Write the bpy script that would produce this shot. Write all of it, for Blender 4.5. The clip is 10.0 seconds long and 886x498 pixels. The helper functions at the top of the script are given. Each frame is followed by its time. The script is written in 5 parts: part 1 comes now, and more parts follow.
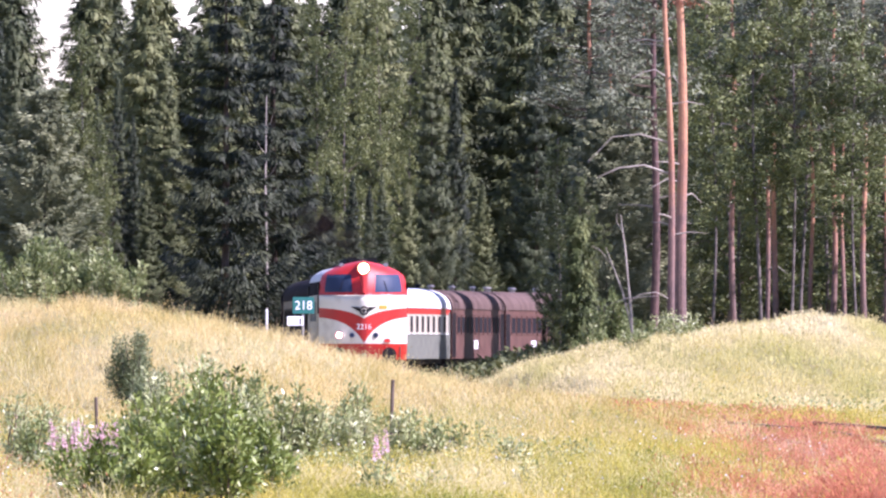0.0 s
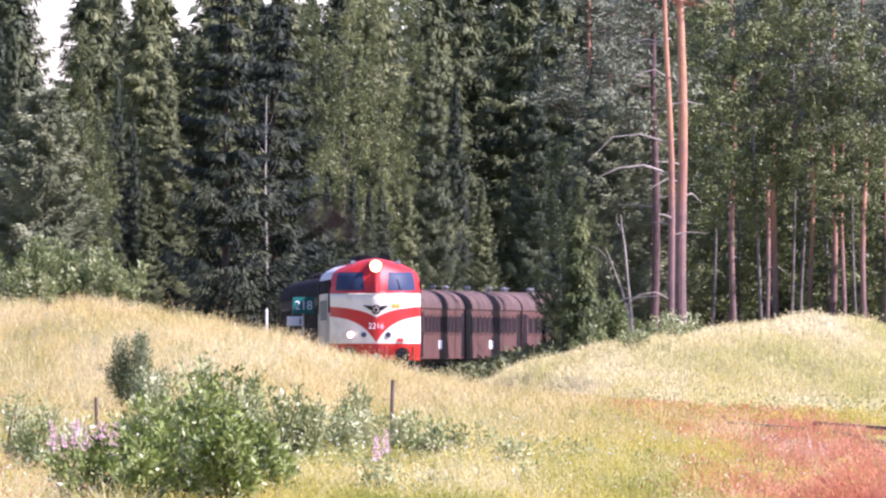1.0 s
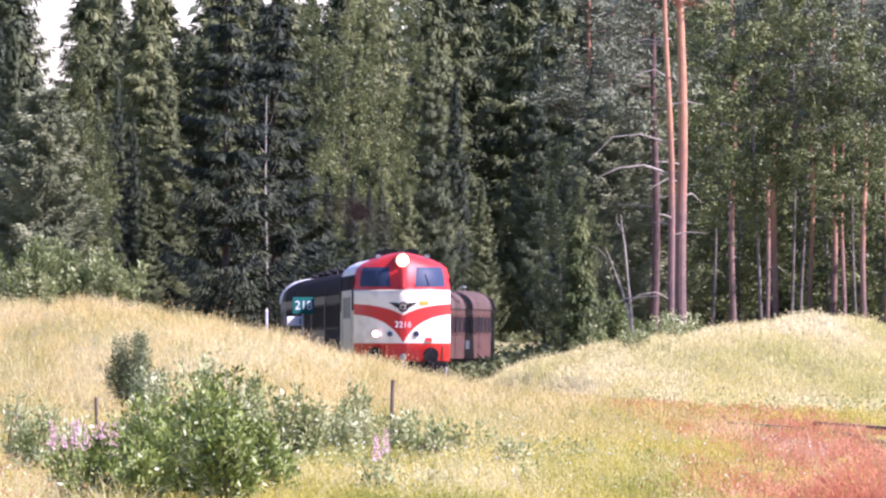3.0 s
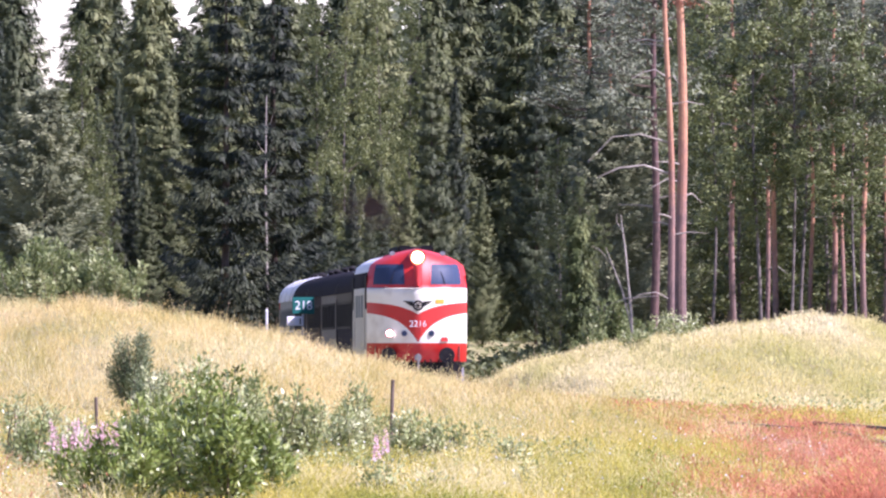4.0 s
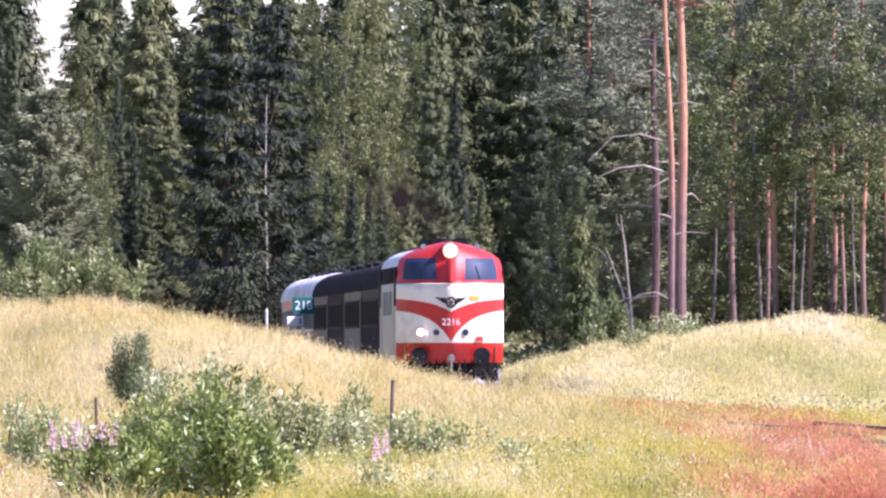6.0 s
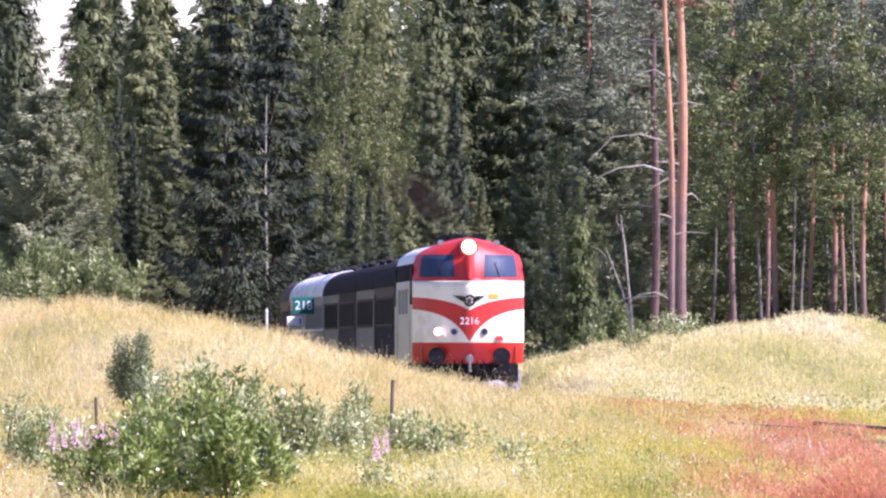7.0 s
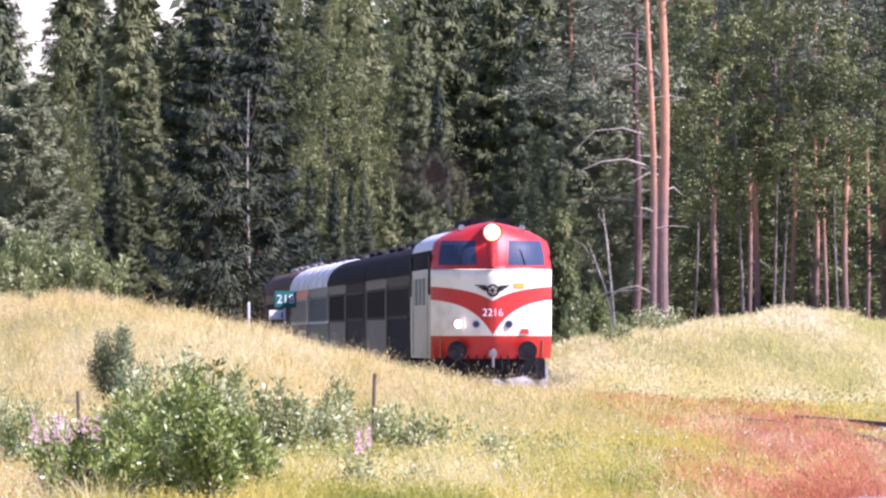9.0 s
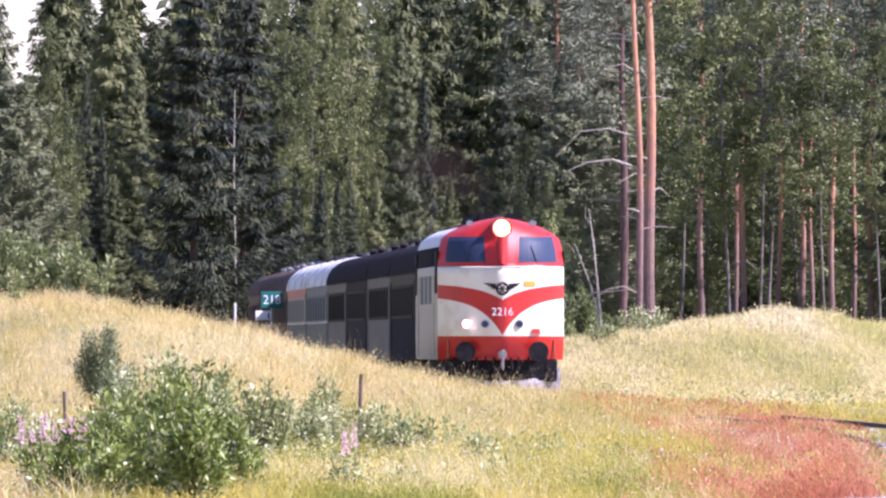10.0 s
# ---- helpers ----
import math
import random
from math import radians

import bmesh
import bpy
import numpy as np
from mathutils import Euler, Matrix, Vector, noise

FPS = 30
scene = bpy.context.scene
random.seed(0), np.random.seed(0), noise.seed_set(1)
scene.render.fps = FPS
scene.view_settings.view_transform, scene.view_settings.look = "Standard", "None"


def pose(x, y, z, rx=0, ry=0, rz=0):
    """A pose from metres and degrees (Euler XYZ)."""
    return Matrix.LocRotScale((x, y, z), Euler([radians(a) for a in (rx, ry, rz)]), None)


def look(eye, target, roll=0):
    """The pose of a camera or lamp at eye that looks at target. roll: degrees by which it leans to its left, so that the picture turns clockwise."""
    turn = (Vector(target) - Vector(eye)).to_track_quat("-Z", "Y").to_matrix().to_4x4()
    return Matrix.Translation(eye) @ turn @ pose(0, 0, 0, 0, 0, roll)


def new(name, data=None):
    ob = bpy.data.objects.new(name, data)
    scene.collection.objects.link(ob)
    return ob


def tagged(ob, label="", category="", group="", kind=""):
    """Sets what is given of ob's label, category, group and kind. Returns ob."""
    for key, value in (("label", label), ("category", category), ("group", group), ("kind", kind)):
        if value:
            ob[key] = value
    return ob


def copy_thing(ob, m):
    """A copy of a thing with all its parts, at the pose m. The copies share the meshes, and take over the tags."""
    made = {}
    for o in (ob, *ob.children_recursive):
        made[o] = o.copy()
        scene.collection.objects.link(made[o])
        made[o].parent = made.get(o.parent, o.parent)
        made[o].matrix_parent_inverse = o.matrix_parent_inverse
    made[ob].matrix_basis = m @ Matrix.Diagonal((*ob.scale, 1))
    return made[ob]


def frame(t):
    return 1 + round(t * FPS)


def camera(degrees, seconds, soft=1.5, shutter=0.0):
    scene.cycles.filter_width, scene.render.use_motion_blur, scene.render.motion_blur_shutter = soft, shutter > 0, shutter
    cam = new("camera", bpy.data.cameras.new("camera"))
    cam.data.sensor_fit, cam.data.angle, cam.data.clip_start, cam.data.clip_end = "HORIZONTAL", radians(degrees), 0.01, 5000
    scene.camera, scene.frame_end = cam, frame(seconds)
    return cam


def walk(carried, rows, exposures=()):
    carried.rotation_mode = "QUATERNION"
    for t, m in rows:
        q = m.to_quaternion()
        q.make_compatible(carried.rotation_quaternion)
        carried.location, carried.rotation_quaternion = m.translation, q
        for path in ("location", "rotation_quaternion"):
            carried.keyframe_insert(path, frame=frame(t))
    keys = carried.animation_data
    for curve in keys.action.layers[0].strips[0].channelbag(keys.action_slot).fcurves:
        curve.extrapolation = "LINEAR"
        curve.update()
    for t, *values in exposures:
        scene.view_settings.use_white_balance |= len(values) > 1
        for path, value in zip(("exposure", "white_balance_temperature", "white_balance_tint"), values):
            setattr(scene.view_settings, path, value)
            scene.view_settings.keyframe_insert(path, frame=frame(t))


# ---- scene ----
# z = 0 is the rail head; the camera stands 1.35 m above it, looking along +y through a long lens.
cam = camera(3.62, 10.0, soft=2.3, shutter=0.5)
F = 24800.0
EYE = 1.35
TILT = 0.4043


def aim(dx, dy):
    """Camera pose turned so that the still background shifts by dx, dy."""
    return pose(0, 0, EYE, 90 + TILT + math.degrees(dy / F), 0, math.degrees(dx / F))


PAN = [(0.0, 0, 0), (4.0, 0, 0), (7.5, 0, 0), (8.0, -3, -1), (8.4, 3, -1), (8.6, 4, 0), (8.7, 5, 2), (8.8, 6, 1),
       (8.9, -10, -8), (9.0, -32, -11), (9.1, -35, -8), (9.2, -43, -3), (9.3, -66, -7), (9.4, -73, -9),
       (9.5, -84, 0), (9.6, -80, 3), (9.7, -78, -1), (9.8, -71, -10), (9.9, -56, -15), (10.0, -56, -10)]
walk(cam, [(t, aim(dx, dy)) for t, dx, dy in PAN], exposures=[(0.0, 1.31, 5660, 42), (8.7, 1.31, 5660, 42), (10.0, 1.22, 5660, 42)])

# ---- light ----
SUN_AZ, SUN_EL = 77.0, 44.0    # degrees: azimuth from the camera's side towards the right, elevation
world = bpy.data.worlds.new("sky")
scene.world = world
world.use_nodes = True
wn = world.node_tree.nodes
sky = wn.new("ShaderNodeTexSky")
sky.sky_type, sky.sun_disc = "NISHITA", False
sky.sun_elevation = radians(SUN_EL)
sky.sun_rotation = radians(180 - SUN_AZ)
sky.air_density, sky.dust_density = 1.0, 0.1
wn["Background"].inputs["Strength"].default_value = 0.092
world.node_tree.links.new(sky.outputs["Color"], wn["Background"].inputs["Color"])
sun_dir = Vector((math.sin(radians(SUN_AZ)) * math.cos(radians(SUN_EL)), -math.cos(radians(SUN_AZ)) * math.cos(radians(SUN_EL)), math.sin(radians(SUN_EL))))
sun = new("sun", bpy.data.lights.new("sun", "SUN"))
sun.data.energy, sun.data.angle, sun.data.color = 5.0, radians(0.5), (1.0, 0.95, 0.86)
sun.matrix_world = look(sun_dir * 300, (0, 0, 0))


# ---- materials ----
def nodes_of(name):
    m = bpy.data.materials.new(name)
    m.use_nodes = True
    return m, m.node_tree.nodes, m.node_tree.links, m.node_tree.nodes["Principled BSDF"]


def ramp(n, stops):
    r = n.new("ShaderNodeValToRGB")
    e = r.color_ramp.elements
    while len(e) < len(stops):
        e.new(0.5)
    for el, (p, c) in zip(e, stops):
        el.position, el.color = p, (*c, 1)
    return r


def surface(name, a, b, scale=3.0, rough=0.6, metal=0.0, bump=0.1, fine=40.0, dirt=None, shine=0.5):
    """Two-tone surface: broad patches between a and b, fine grain in the relief, optional dirt colour."""
    m, n, l, p = nodes_of(name)
    tc = n.new("ShaderNodeTexCoord")
    big = n.new("ShaderNodeTexNoise")
    big.inputs["Scale"].default_value, big.inputs["Detail"].default_value = scale, 6
    l.new(tc.outputs["Object"], big.inputs["Vector"])
    r = ramp(n, [(0.3, a), (0.7, b)])
    l.new(big.outputs["Fac"], r.inputs["Fac"])
    small = n.new("ShaderNodeTexNoise")
    small.inputs["Scale"].default_value, small.inputs["Detail"].default_value = fine, 3
    l.new(tc.outputs["Object"], small.inputs["Vector"])
    out = r.outputs["Color"]
    if dirt:
        mix = n.new("ShaderNodeMixRGB")
        dr = ramp(n, [(0.52, (0, 0, 0)), (0.75, (0.6, 0.6, 0.6))])
        d2 = n.new("ShaderNodeTexNoise")
        d2.inputs["Scale"].default_value, d2.inputs["Detail"].default_value = scale * 2.7, 8
        l.new(tc.outputs["Object"], d2.inputs["Vector"])
        l.new(d2.outputs["Fac"], dr.inputs["Fac"])
        l.new(dr.outputs["Color"], mix.inputs[0])
        l.new(out, mix.inputs[1])
        mix.inputs[2].default_value = (*dirt, 1)
        out = mix.outputs[0]
    l.new(out, p.inputs["Base Color"])
    bp = n.new("ShaderNodeBump")
    bp.inputs["Strength"].default_value, bp.inputs["Distance"].default_value = bump, 0.02
    l.new(small.outputs["Fac"], bp.inputs["Height"])
    l.new(bp.outputs["Normal"], p.inputs["Normal"])
    p.inputs["Roughness"].default_value, p.inputs["Metallic"].default_value = rough, metal
    p.inputs["Specular IOR Level"].default_value = shine
    return m


def leaves(name, stops, patch=0.25, gloss=0.5, through_light=0.25, single=0.4, plant=0.0, grain=(1, 1, 1), shine=0.2):
    """Leaf material: every leaf its own shade, with broad patches over the plant."""
    m, n, l, p = nodes_of(name)
    g = n.new("ShaderNodeNewGeometry")
    tc = n.new("ShaderNodeTexCoord")
    nz = n.new("ShaderNodeTexNoise")
    nz.inputs["Scale"].default_value, nz.inputs["Detail"].default_value = patch, 3
    st = n.new("ShaderNodeVectorMath")
    st.operation = "MULTIPLY"
    st.inputs[1].default_value = grain
    l.new(g.outputs["Position"], st.inputs[0])
    l.new(st.outputs[0], nz.inputs["Vector"])
    a = n.new("ShaderNodeMath")
    a.operation = "MULTIPLY_ADD"
    a.inputs[1].default_value, a.inputs[2].default_value = 1.9, -0.62
    l.new(nz.outputs["Fac"], a.inputs[0])
    b = n.new("ShaderNodeMath")
    b.operation = "MULTIPLY_ADD"
    b.inputs[1].default_value = single
    l.new(g.outputs["Random Per Island"], b.inputs[0])
    l.new(a.outputs[0], b.inputs[2])
    oi = n.new("ShaderNodeObjectInfo")
    c = n.new("ShaderNodeMath")
    c.operation = "MULTIPLY_ADD"
    c.inputs[1].default_value = plant
    l.new(oi.outputs["Random"], c.inputs[0])
    l.new(b.outputs[0], c.inputs[2])
    d = n.new("ShaderNodeMath")
    d.operation = "SUBTRACT"
    d.inputs[1].default_value = plant / 2
    l.new(c.outputs[0], d.inputs[0])
    r = ramp(n, stops)
    l.new(d.outputs[0], r.inputs["Fac"])
    l.new(r.outputs["Color"], p.inputs["Base Color"])
    p.inputs["Roughness"].default_value = gloss
    p.inputs["Specular IOR Level"].default_value = shine
    tr = n.new("ShaderNodeBsdfTranslucent")
    l.new(r.outputs["Color"], tr.inputs["Color"])
    mix = n.new("ShaderNodeMixShader")
    mix.inputs[0].default_value = through_light
    l.new(p.outputs[0], mix.inputs[1])
    l.new(tr.outputs[0], mix.inputs[2])
    l.new(mix.outputs[0], n["Material Output"].inputs["Surface"])
    return m


def glow(name, colour, strength):
    m, n, l, p = nodes_of(name)
    p.inputs["Base Color"].default_value = (*colour, 1)
    p.inputs["Emission Color"].default_value = (*colour, 1)
    p.inputs["Emission Strength"].default_value = strength
    return m


RED, CREAM = (0.50, 0.022, 0.014), (0.72, 0.68, 0.56)
M_RED = surface("red_enamel", RED, (0.42, 0.02, 0.013), 2.0, 0.38, bump=0.03)
# same cream as the front's CREAM, darkened to paint in the side's shade
M_CREAM_SHADED = surface("shaded_cream_enamel", (0.50, 0.46, 0.37), (0.40, 0.365, 0.29), 2.0, 0.42, bump=0.03, dirt=(0.35, 0.3, 0.22))
M_ROOF = surface("dark_roof_paint", (0.012, 0.010, 0.013), (0.024, 0.019, 0.022), 1.5, 0.9, bump=0.2, shine=0.06)
M_WHITE = surface("white_roof_paint", (0.72, 0.72, 0.72), (0.6, 0.6, 0.58), 1.5, 0.6, bump=0.1, dirt=(0.3, 0.28, 0.25))
M_BROWN = surface("brown_carriage_paint", (0.13, 0.068, 0.056), (0.085, 0.047, 0.04), 1.2, 0.55, bump=0.1, dirt=(0.12, 0.08, 0.06), shine=0.06)
M_BROWNROOF = surface("brown_roof_felt", (0.13, 0.09, 0.078), (0.085, 0.058, 0.05), 1.2, 0.85, bump=0.3, shine=0.06)
M_GREY = surface("grey_green_paint", (0.17, 0.18, 0.15), (0.12, 0.13, 0.11), 1.5, 0.55, bump=0.1, dirt=(0.08, 0.07, 0.06), shine=0.06)
M_TAN = surface("pale_lower_panel_paint", (0.18, 0.165, 0.15), (0.13, 0.118, 0.106), 1.5, 0.55, bump=0.1, dirt=(0.2, 0.17, 0.13), shine=0.06)
M_SILVER = surface("silver_grey_paint", (0.24, 0.26, 0.25), (0.18, 0.195, 0.185), 1.5, 0.55, bump=0.1, dirt=(0.12, 0.11, 0.1), shine=0.06)
M_DARKBAND = surface("dark_window_band_paint", (0.012, 0.010, 0.014), (0.02, 0.016, 0.019), 1.5, 0.5, bump=0.1, shine=0.06)
M_GRAPHITE = surface("graphite_carriage_paint", (0.026, 0.021, 0.026), (0.017, 0.014, 0.017), 1.4, 0.8, bump=0.1, shine=0.06)
M_UMBER = surface("umber_carriage_paint", (0.055, 0.042, 0.042), (0.035, 0.027, 0.028), 1.4, 0.8, bump=0.1, shine=0.06)
M_BLACK = surface("black_running_gear", (0.012, 0.012, 0.015), (0.03, 0.027, 0.027), 6, 0.6, bump=0.3, shine=0.06)
M_STEEL = surface("worn_steel", (0.35, 0.33, 0.31), (0.22, 0.2, 0.19), 6, 0.4, 0.8, bump=0.1)
M_PLOW = surface("pale_plough_paint", (0.30, 0.29, 0.31), (0.10, 0.096, 0.10), 5, 0.7, bump=0.3, dirt=(0.02, 0.02, 0.02))
# pine bark with shade painted in, for the trunk deeper in the wood
M_BARK_SHADED = surface("shaded_pine_bark", (0.15, 0.085, 0.072), (0.08, 0.05, 0.045), 5, 0.95, bump=1.0, fine=16)
def pine_bark():
    """Scaly pine bark: grey-brown at the foot, flaking orange higher up."""
    m, n, l, p = nodes_of("pine_trunk_bark")
    tc = n.new("ShaderNodeTexCoord")
    sp = n.new("ShaderNodeSeparateXYZ")
    l.new(tc.outputs["Object"], sp.inputs[0])
    nz = n.new("ShaderNodeTexNoise")
    nz.inputs["Scale"].default_value, nz.inputs["Detail"].default_value = 2.5, 8
    l.new(tc.outputs["Object"], nz.inputs["Vector"])
    mr = n.new("ShaderNodeMapRange")
    mr.inputs["From Min"].default_value, mr.inputs["From Max"].default_value = 2.0, 8.5
    l.new(sp.outputs["Z"], mr.inputs["Value"])
    ad = n.new("ShaderNodeMath")
    ad.operation = "MULTIPLY_ADD"
    ad.inputs[1].default_value = 1.1
    l.new(nz.outputs["Fac"], ad.inputs[0])
    l.new(mr.outputs["Result"], ad.inputs[2])
    r = ramp(n, [(0.35, (0.15, 0.10, 0.088)), (0.65, (0.26, 0.155, 0.125)), (0.95, (0.38, 0.19, 0.115)), (1.0, (0.46, 0.235, 0.13))])
    half = n.new("ShaderNodeMath")
    half.operation = "MULTIPLY"
    half.inputs[1].default_value = 0.65
    l.new(ad.outputs[0], half.inputs[0])
    l.new(half.outputs[0], r.inputs["Fac"])
    l.new(r.outputs["Color"], p.inputs["Base Color"])
    fine = n.new("ShaderNodeTexNoise")
    fine.inputs["Scale"].default_value, fine.inputs["Detail"].default_value = 14, 4
    l.new(tc.outputs["Object"], fine.inputs["Vector"])
    bp = n.new("ShaderNodeBump")
    bp.inputs["Strength"].default_value, bp.inputs["Distance"].default_value = 0.9, 0.03
    l.new(fine.outputs["Fac"], bp.inputs["Height"])
    l.new(bp.outputs["Normal"], p.inputs["Normal"])
    p.inputs["Roughness"].default_value = 0.9
    return m


M_PINE_TRUNK = pine_bark()
M_BARK_SPRUCE = surface("spruce_bark", (0.12, 0.085, 0.06), (0.07, 0.05, 0.04), 5, 0.95, bump=0.8, fine=20)
M_BARK_BIRCH = surface("birch_bark", (0.20, 0.17, 0.15), (0.07, 0.055, 0.048), 3, 0.8, bump=0.4, fine=20, dirt=(0.05, 0.045, 0.04))
M_DEADWOOD = surface("bare_grey_wood", (0.42, 0.37, 0.31), (0.28, 0.24, 0.2), 6, 0.9, bump=0.5)
M_POSTWOOD = surface("weathered_post_wood", (0.16, 0.12, 0.09), (0.09, 0.065, 0.05), 8, 0.95, bump=0.8)
M_RUST = surface("rusty_rail_steel", (0.09, 0.045, 0.03), (0.05, 0.03, 0.025), 6, 0.7, 0.3, bump=0.3)
M_SLEEPER = surface("tarred_sleeper_wood", (0.17, 0.14, 0.115), (0.10, 0.08, 0.07), 4, 0.9, bump=0.6)
M_BALLAST = surface("grey_ballast_stone", (0.46, 0.42, 0.42), (0.28, 0.25, 0.25), 9, 0.9, bump=1.0, fine=22, dirt=(0.12, 0.1, 0.09))
M_STONE = surface("pale_grey_stone", (0.55, 0.51, 0.52), (0.3, 0.27, 0.28), 1.5, 0.9, bump=0.3)
M_SOIL = surface("meadow_soil_with_dry_thatch", (0.26, 0.22, 0.09), (0.16, 0.16, 0.05), 0.35, 0.95, bump=1.0, fine=9, dirt=(0.3, 0.2, 0.1))
M_TEAL = surface("teal_sign_enamel", (0.008, 0.13, 0.115), (0.008, 0.11, 0.095), 3, 0.4, bump=0.02)
M_SIGNWHITE = surface("white_sign_enamel", (0.8, 0.8, 0.8), (0.7, 0.7, 0.7), 3, 0.4, bump=0.02)
M_GALV = surface("galvanised_post", (0.4, 0.4, 0.4), (0.3, 0.3, 0.31), 6, 0.45, 0.7)
M_AMBER = surface("amber_plate", (0.75, 0.32, 0.03), (0.65, 0.27, 0.03), 4, 0.4)
M_PINK = leaves("fireweed_petal", [(0.0, (0.66, 0.38, 0.44)), (1.0, (0.82, 0.60, 0.62))])
M_RUSTY_NEEDLES = leaves("rusty_dead_needles", [(0.0, (0.30, 0.11, 0.06)), (1.0, (0.50, 0.22, 0.13))])
# emission that paints the coloured halos round the two lit lamps
M_LAMP_HALO = glow("headlamp_halo_glow", (1.0, 0.42, 0.16), 2.2)
M_LAMP2_HALO = glow("lower_lamp_halo_glow", (1.0, 0.30, 0.24), 1.6)
M_LAMP = glow("lit_headlamp", (1.0, 0.86, 0.62), 60.0)
M_LAMP2 = glow("lit_lower_lamp", (1.0, 0.75, 0.68), 30.0)

m, n, l, p = nodes_of("cab_glass")
p.inputs["Base Color"].default_value = (0.035, 0.05, 0.09, 1)
p.inputs["Roughness"].default_value = 0.45
p.inputs["Specular IOR Level"].default_value = 0.1
M_GLASS = m

m, n, l, p = nodes_of("dusty_carriage_glass")
p.inputs["Base Color"].default_value = (0.018, 0.018, 0.022, 1)
p.inputs["Roughness"].default_value = 0.6
p.inputs["Specular IOR Level"].default_value = 0.03
M_PANE = m

L_SPRUCE = leaves("spruce_needles", [(0.0, (0.022, 0.031, 0.019)), (0.5, (0.064, 0.08, 0.037)), (1.0, (0.155, 0.17, 0.072))], 0.5, 0.6, 0.06, 0.2, plant=0.5)
# dark needles, darkened further than L_SPRUCE to hold the forest's deep shade
L_SHADED = leaves("shade_darkened_spruce_needles", [(0.0, (0.014, 0.020, 0.014)), (0.5, (0.038, 0.048, 0.026)), (1.0, (0.11, 0.12, 0.055))], 0.45, 0.6, 0.04, 0.2, plant=0.1)
L_SPRUCE2 = leaves("lighter_spruce_needles", [(0.0, (0.047, 0.058, 0.027)), (0.5, (0.118, 0.135, 0.052)), (1.0, (0.24, 0.25, 0.105))], 0.5, 0.6, 0.08, 0.2, plant=0.5)
L_PINE = leaves("pine_needles", [(0.0, (0.075, 0.092, 0.06)), (0.5, (0.17, 0.19, 0.115)), (1.0, (0.31, 0.32, 0.21))], 0.5, 0.6, 0.08, 0.2, plant=0.5)
L_PINE2 = leaves("grey_green_pine_needles", [(0.0, (0.105, 0.12, 0.066)), (0.5, (0.22, 0.24, 0.13)), (1.0, (0.37, 0.38, 0.22))], 0.5, 0.55, 0.1, 0.25, plant=0.3)
L_BIRCH = leaves("birch_leaves", [(0.0, (0.042, 0.056, 0.022)), (0.45, (0.112, 0.135, 0.048)), (1.0, (0.27, 0.295, 0.12))], 0.5, 0.4, 0.22, 0.14, plant=0.4)
L_COLUMN = leaves("dark_juniper_needles", [(0.0, (0.03, 0.042, 0.016)), (0.5, (0.085, 0.11, 0.035)), (1.0, (0.18, 0.20, 0.07))], 1.0, 0.6, 0.05)
L_FRESH = leaves("fresh_birch_leaves", [(0.0, (0.06, 0.076, 0.028)), (0.45, (0.125, 0.145, 0.05)), (1.0, (0.25, 0.265, 0.105))], 0.4, 0.4, 0.25, 0.2, plant=0.2)
L_WILLOW = leaves("willow_leaves", [(0.0, (0.04, 0.06, 0.012)), (0.45, (0.15, 0.20, 0.035)), (0.8, (0.29, 0.34, 0.09)), (1.0, (0.62, 0.63, 0.38))], 2.0, 0.36, 0.15, 0.45, shine=0.35)
L_BUSH = leaves("grey_willow_leaves", [(0.0, (0.12, 0.16, 0.05)), (0.5, (0.27, 0.31, 0.11)), (1.0, (0.56, 0.57, 0.33))], 1.5, 0.4, 0.18, shine=0.3)
L_BUSH2 = leaves("willow_bush_leaves", [(0.0, (0.08, 0.11, 0.04)), (0.5, (0.19, 0.23, 0.085)), (1.0, (0.40, 0.42, 0.21))], 1.0, 0.45, 0.3)
L_JUNIPER = leaves("juniper_needles", [(0.0, (0.06, 0.08, 0.04)), (0.5, (0.15, 0.19, 0.085)), (1.0, (0.28, 0.31, 0.17))], 1.0, 0.6, 0.1)
G_BLOND = leaves("dry_blond_grass", [(0.0, (0.40, 0.35, 0.10)), (0.35, (0.60, 0.47, 0.18)), (0.7, (0.72, 0.57, 0.27)), (1.0, (0.82, 0.66, 0.42))], 0.55, 0.7, 0.45, 0.2, grain=(1, 0.07, 0.6))
G_PALE = leaves("pale_seeding_grass", [(0.0, (0.50, 0.47, 0.16)), (0.4, (0.70, 0.61, 0.30)), (1.0, (0.86, 0.77, 0.52))], 0.38, 0.7, 0.45, 0.12, grain=(1, 0.06, 1.2))
G_GREEN = leaves("green_yellow_grass", [(0.0, (0.20, 0.24, 0.045)), (0.35, (0.42, 0.38, 0.07)), (0.7, (0.59, 0.47, 0.10)), (1.0, (0.71, 0.58, 0.19))], 0.6, 0.7, 0.45, 0.2, grain=(1, 0.07, 0.8))
G_STALK = leaves("brown_seeding_stalks", [(0.0, (0.20, 0.17, 0.06)), (0.5, (0.36, 0.27, 0.11)), (1.0, (0.62, 0.50, 0.30))], 0.8, 0.8, 0.3, 0.6, grain=(1, 0.2, 1))
G_RED = leaves("red_sorrel_stalks", [(0.0, (0.38, 0.10, 0.045)), (0.5, (0.58, 0.24, 0.125)), (1.0, (0.78, 0.54, 0.32))], 0.9, 0.8, 0.45, 0.3, grain=(1, 0.12, 0.6))


# ---- mesh helpers ----
def part(name, bm, material, parent=None, label=""):
    me = bpy.data.meshes.new(name)
    bm.to_mesh(me)
    bm.free()
    me.materials.append(material)
    ob = new(name, me)
    if parent:
        ob.parent = parent
    return tagged(ob, label)


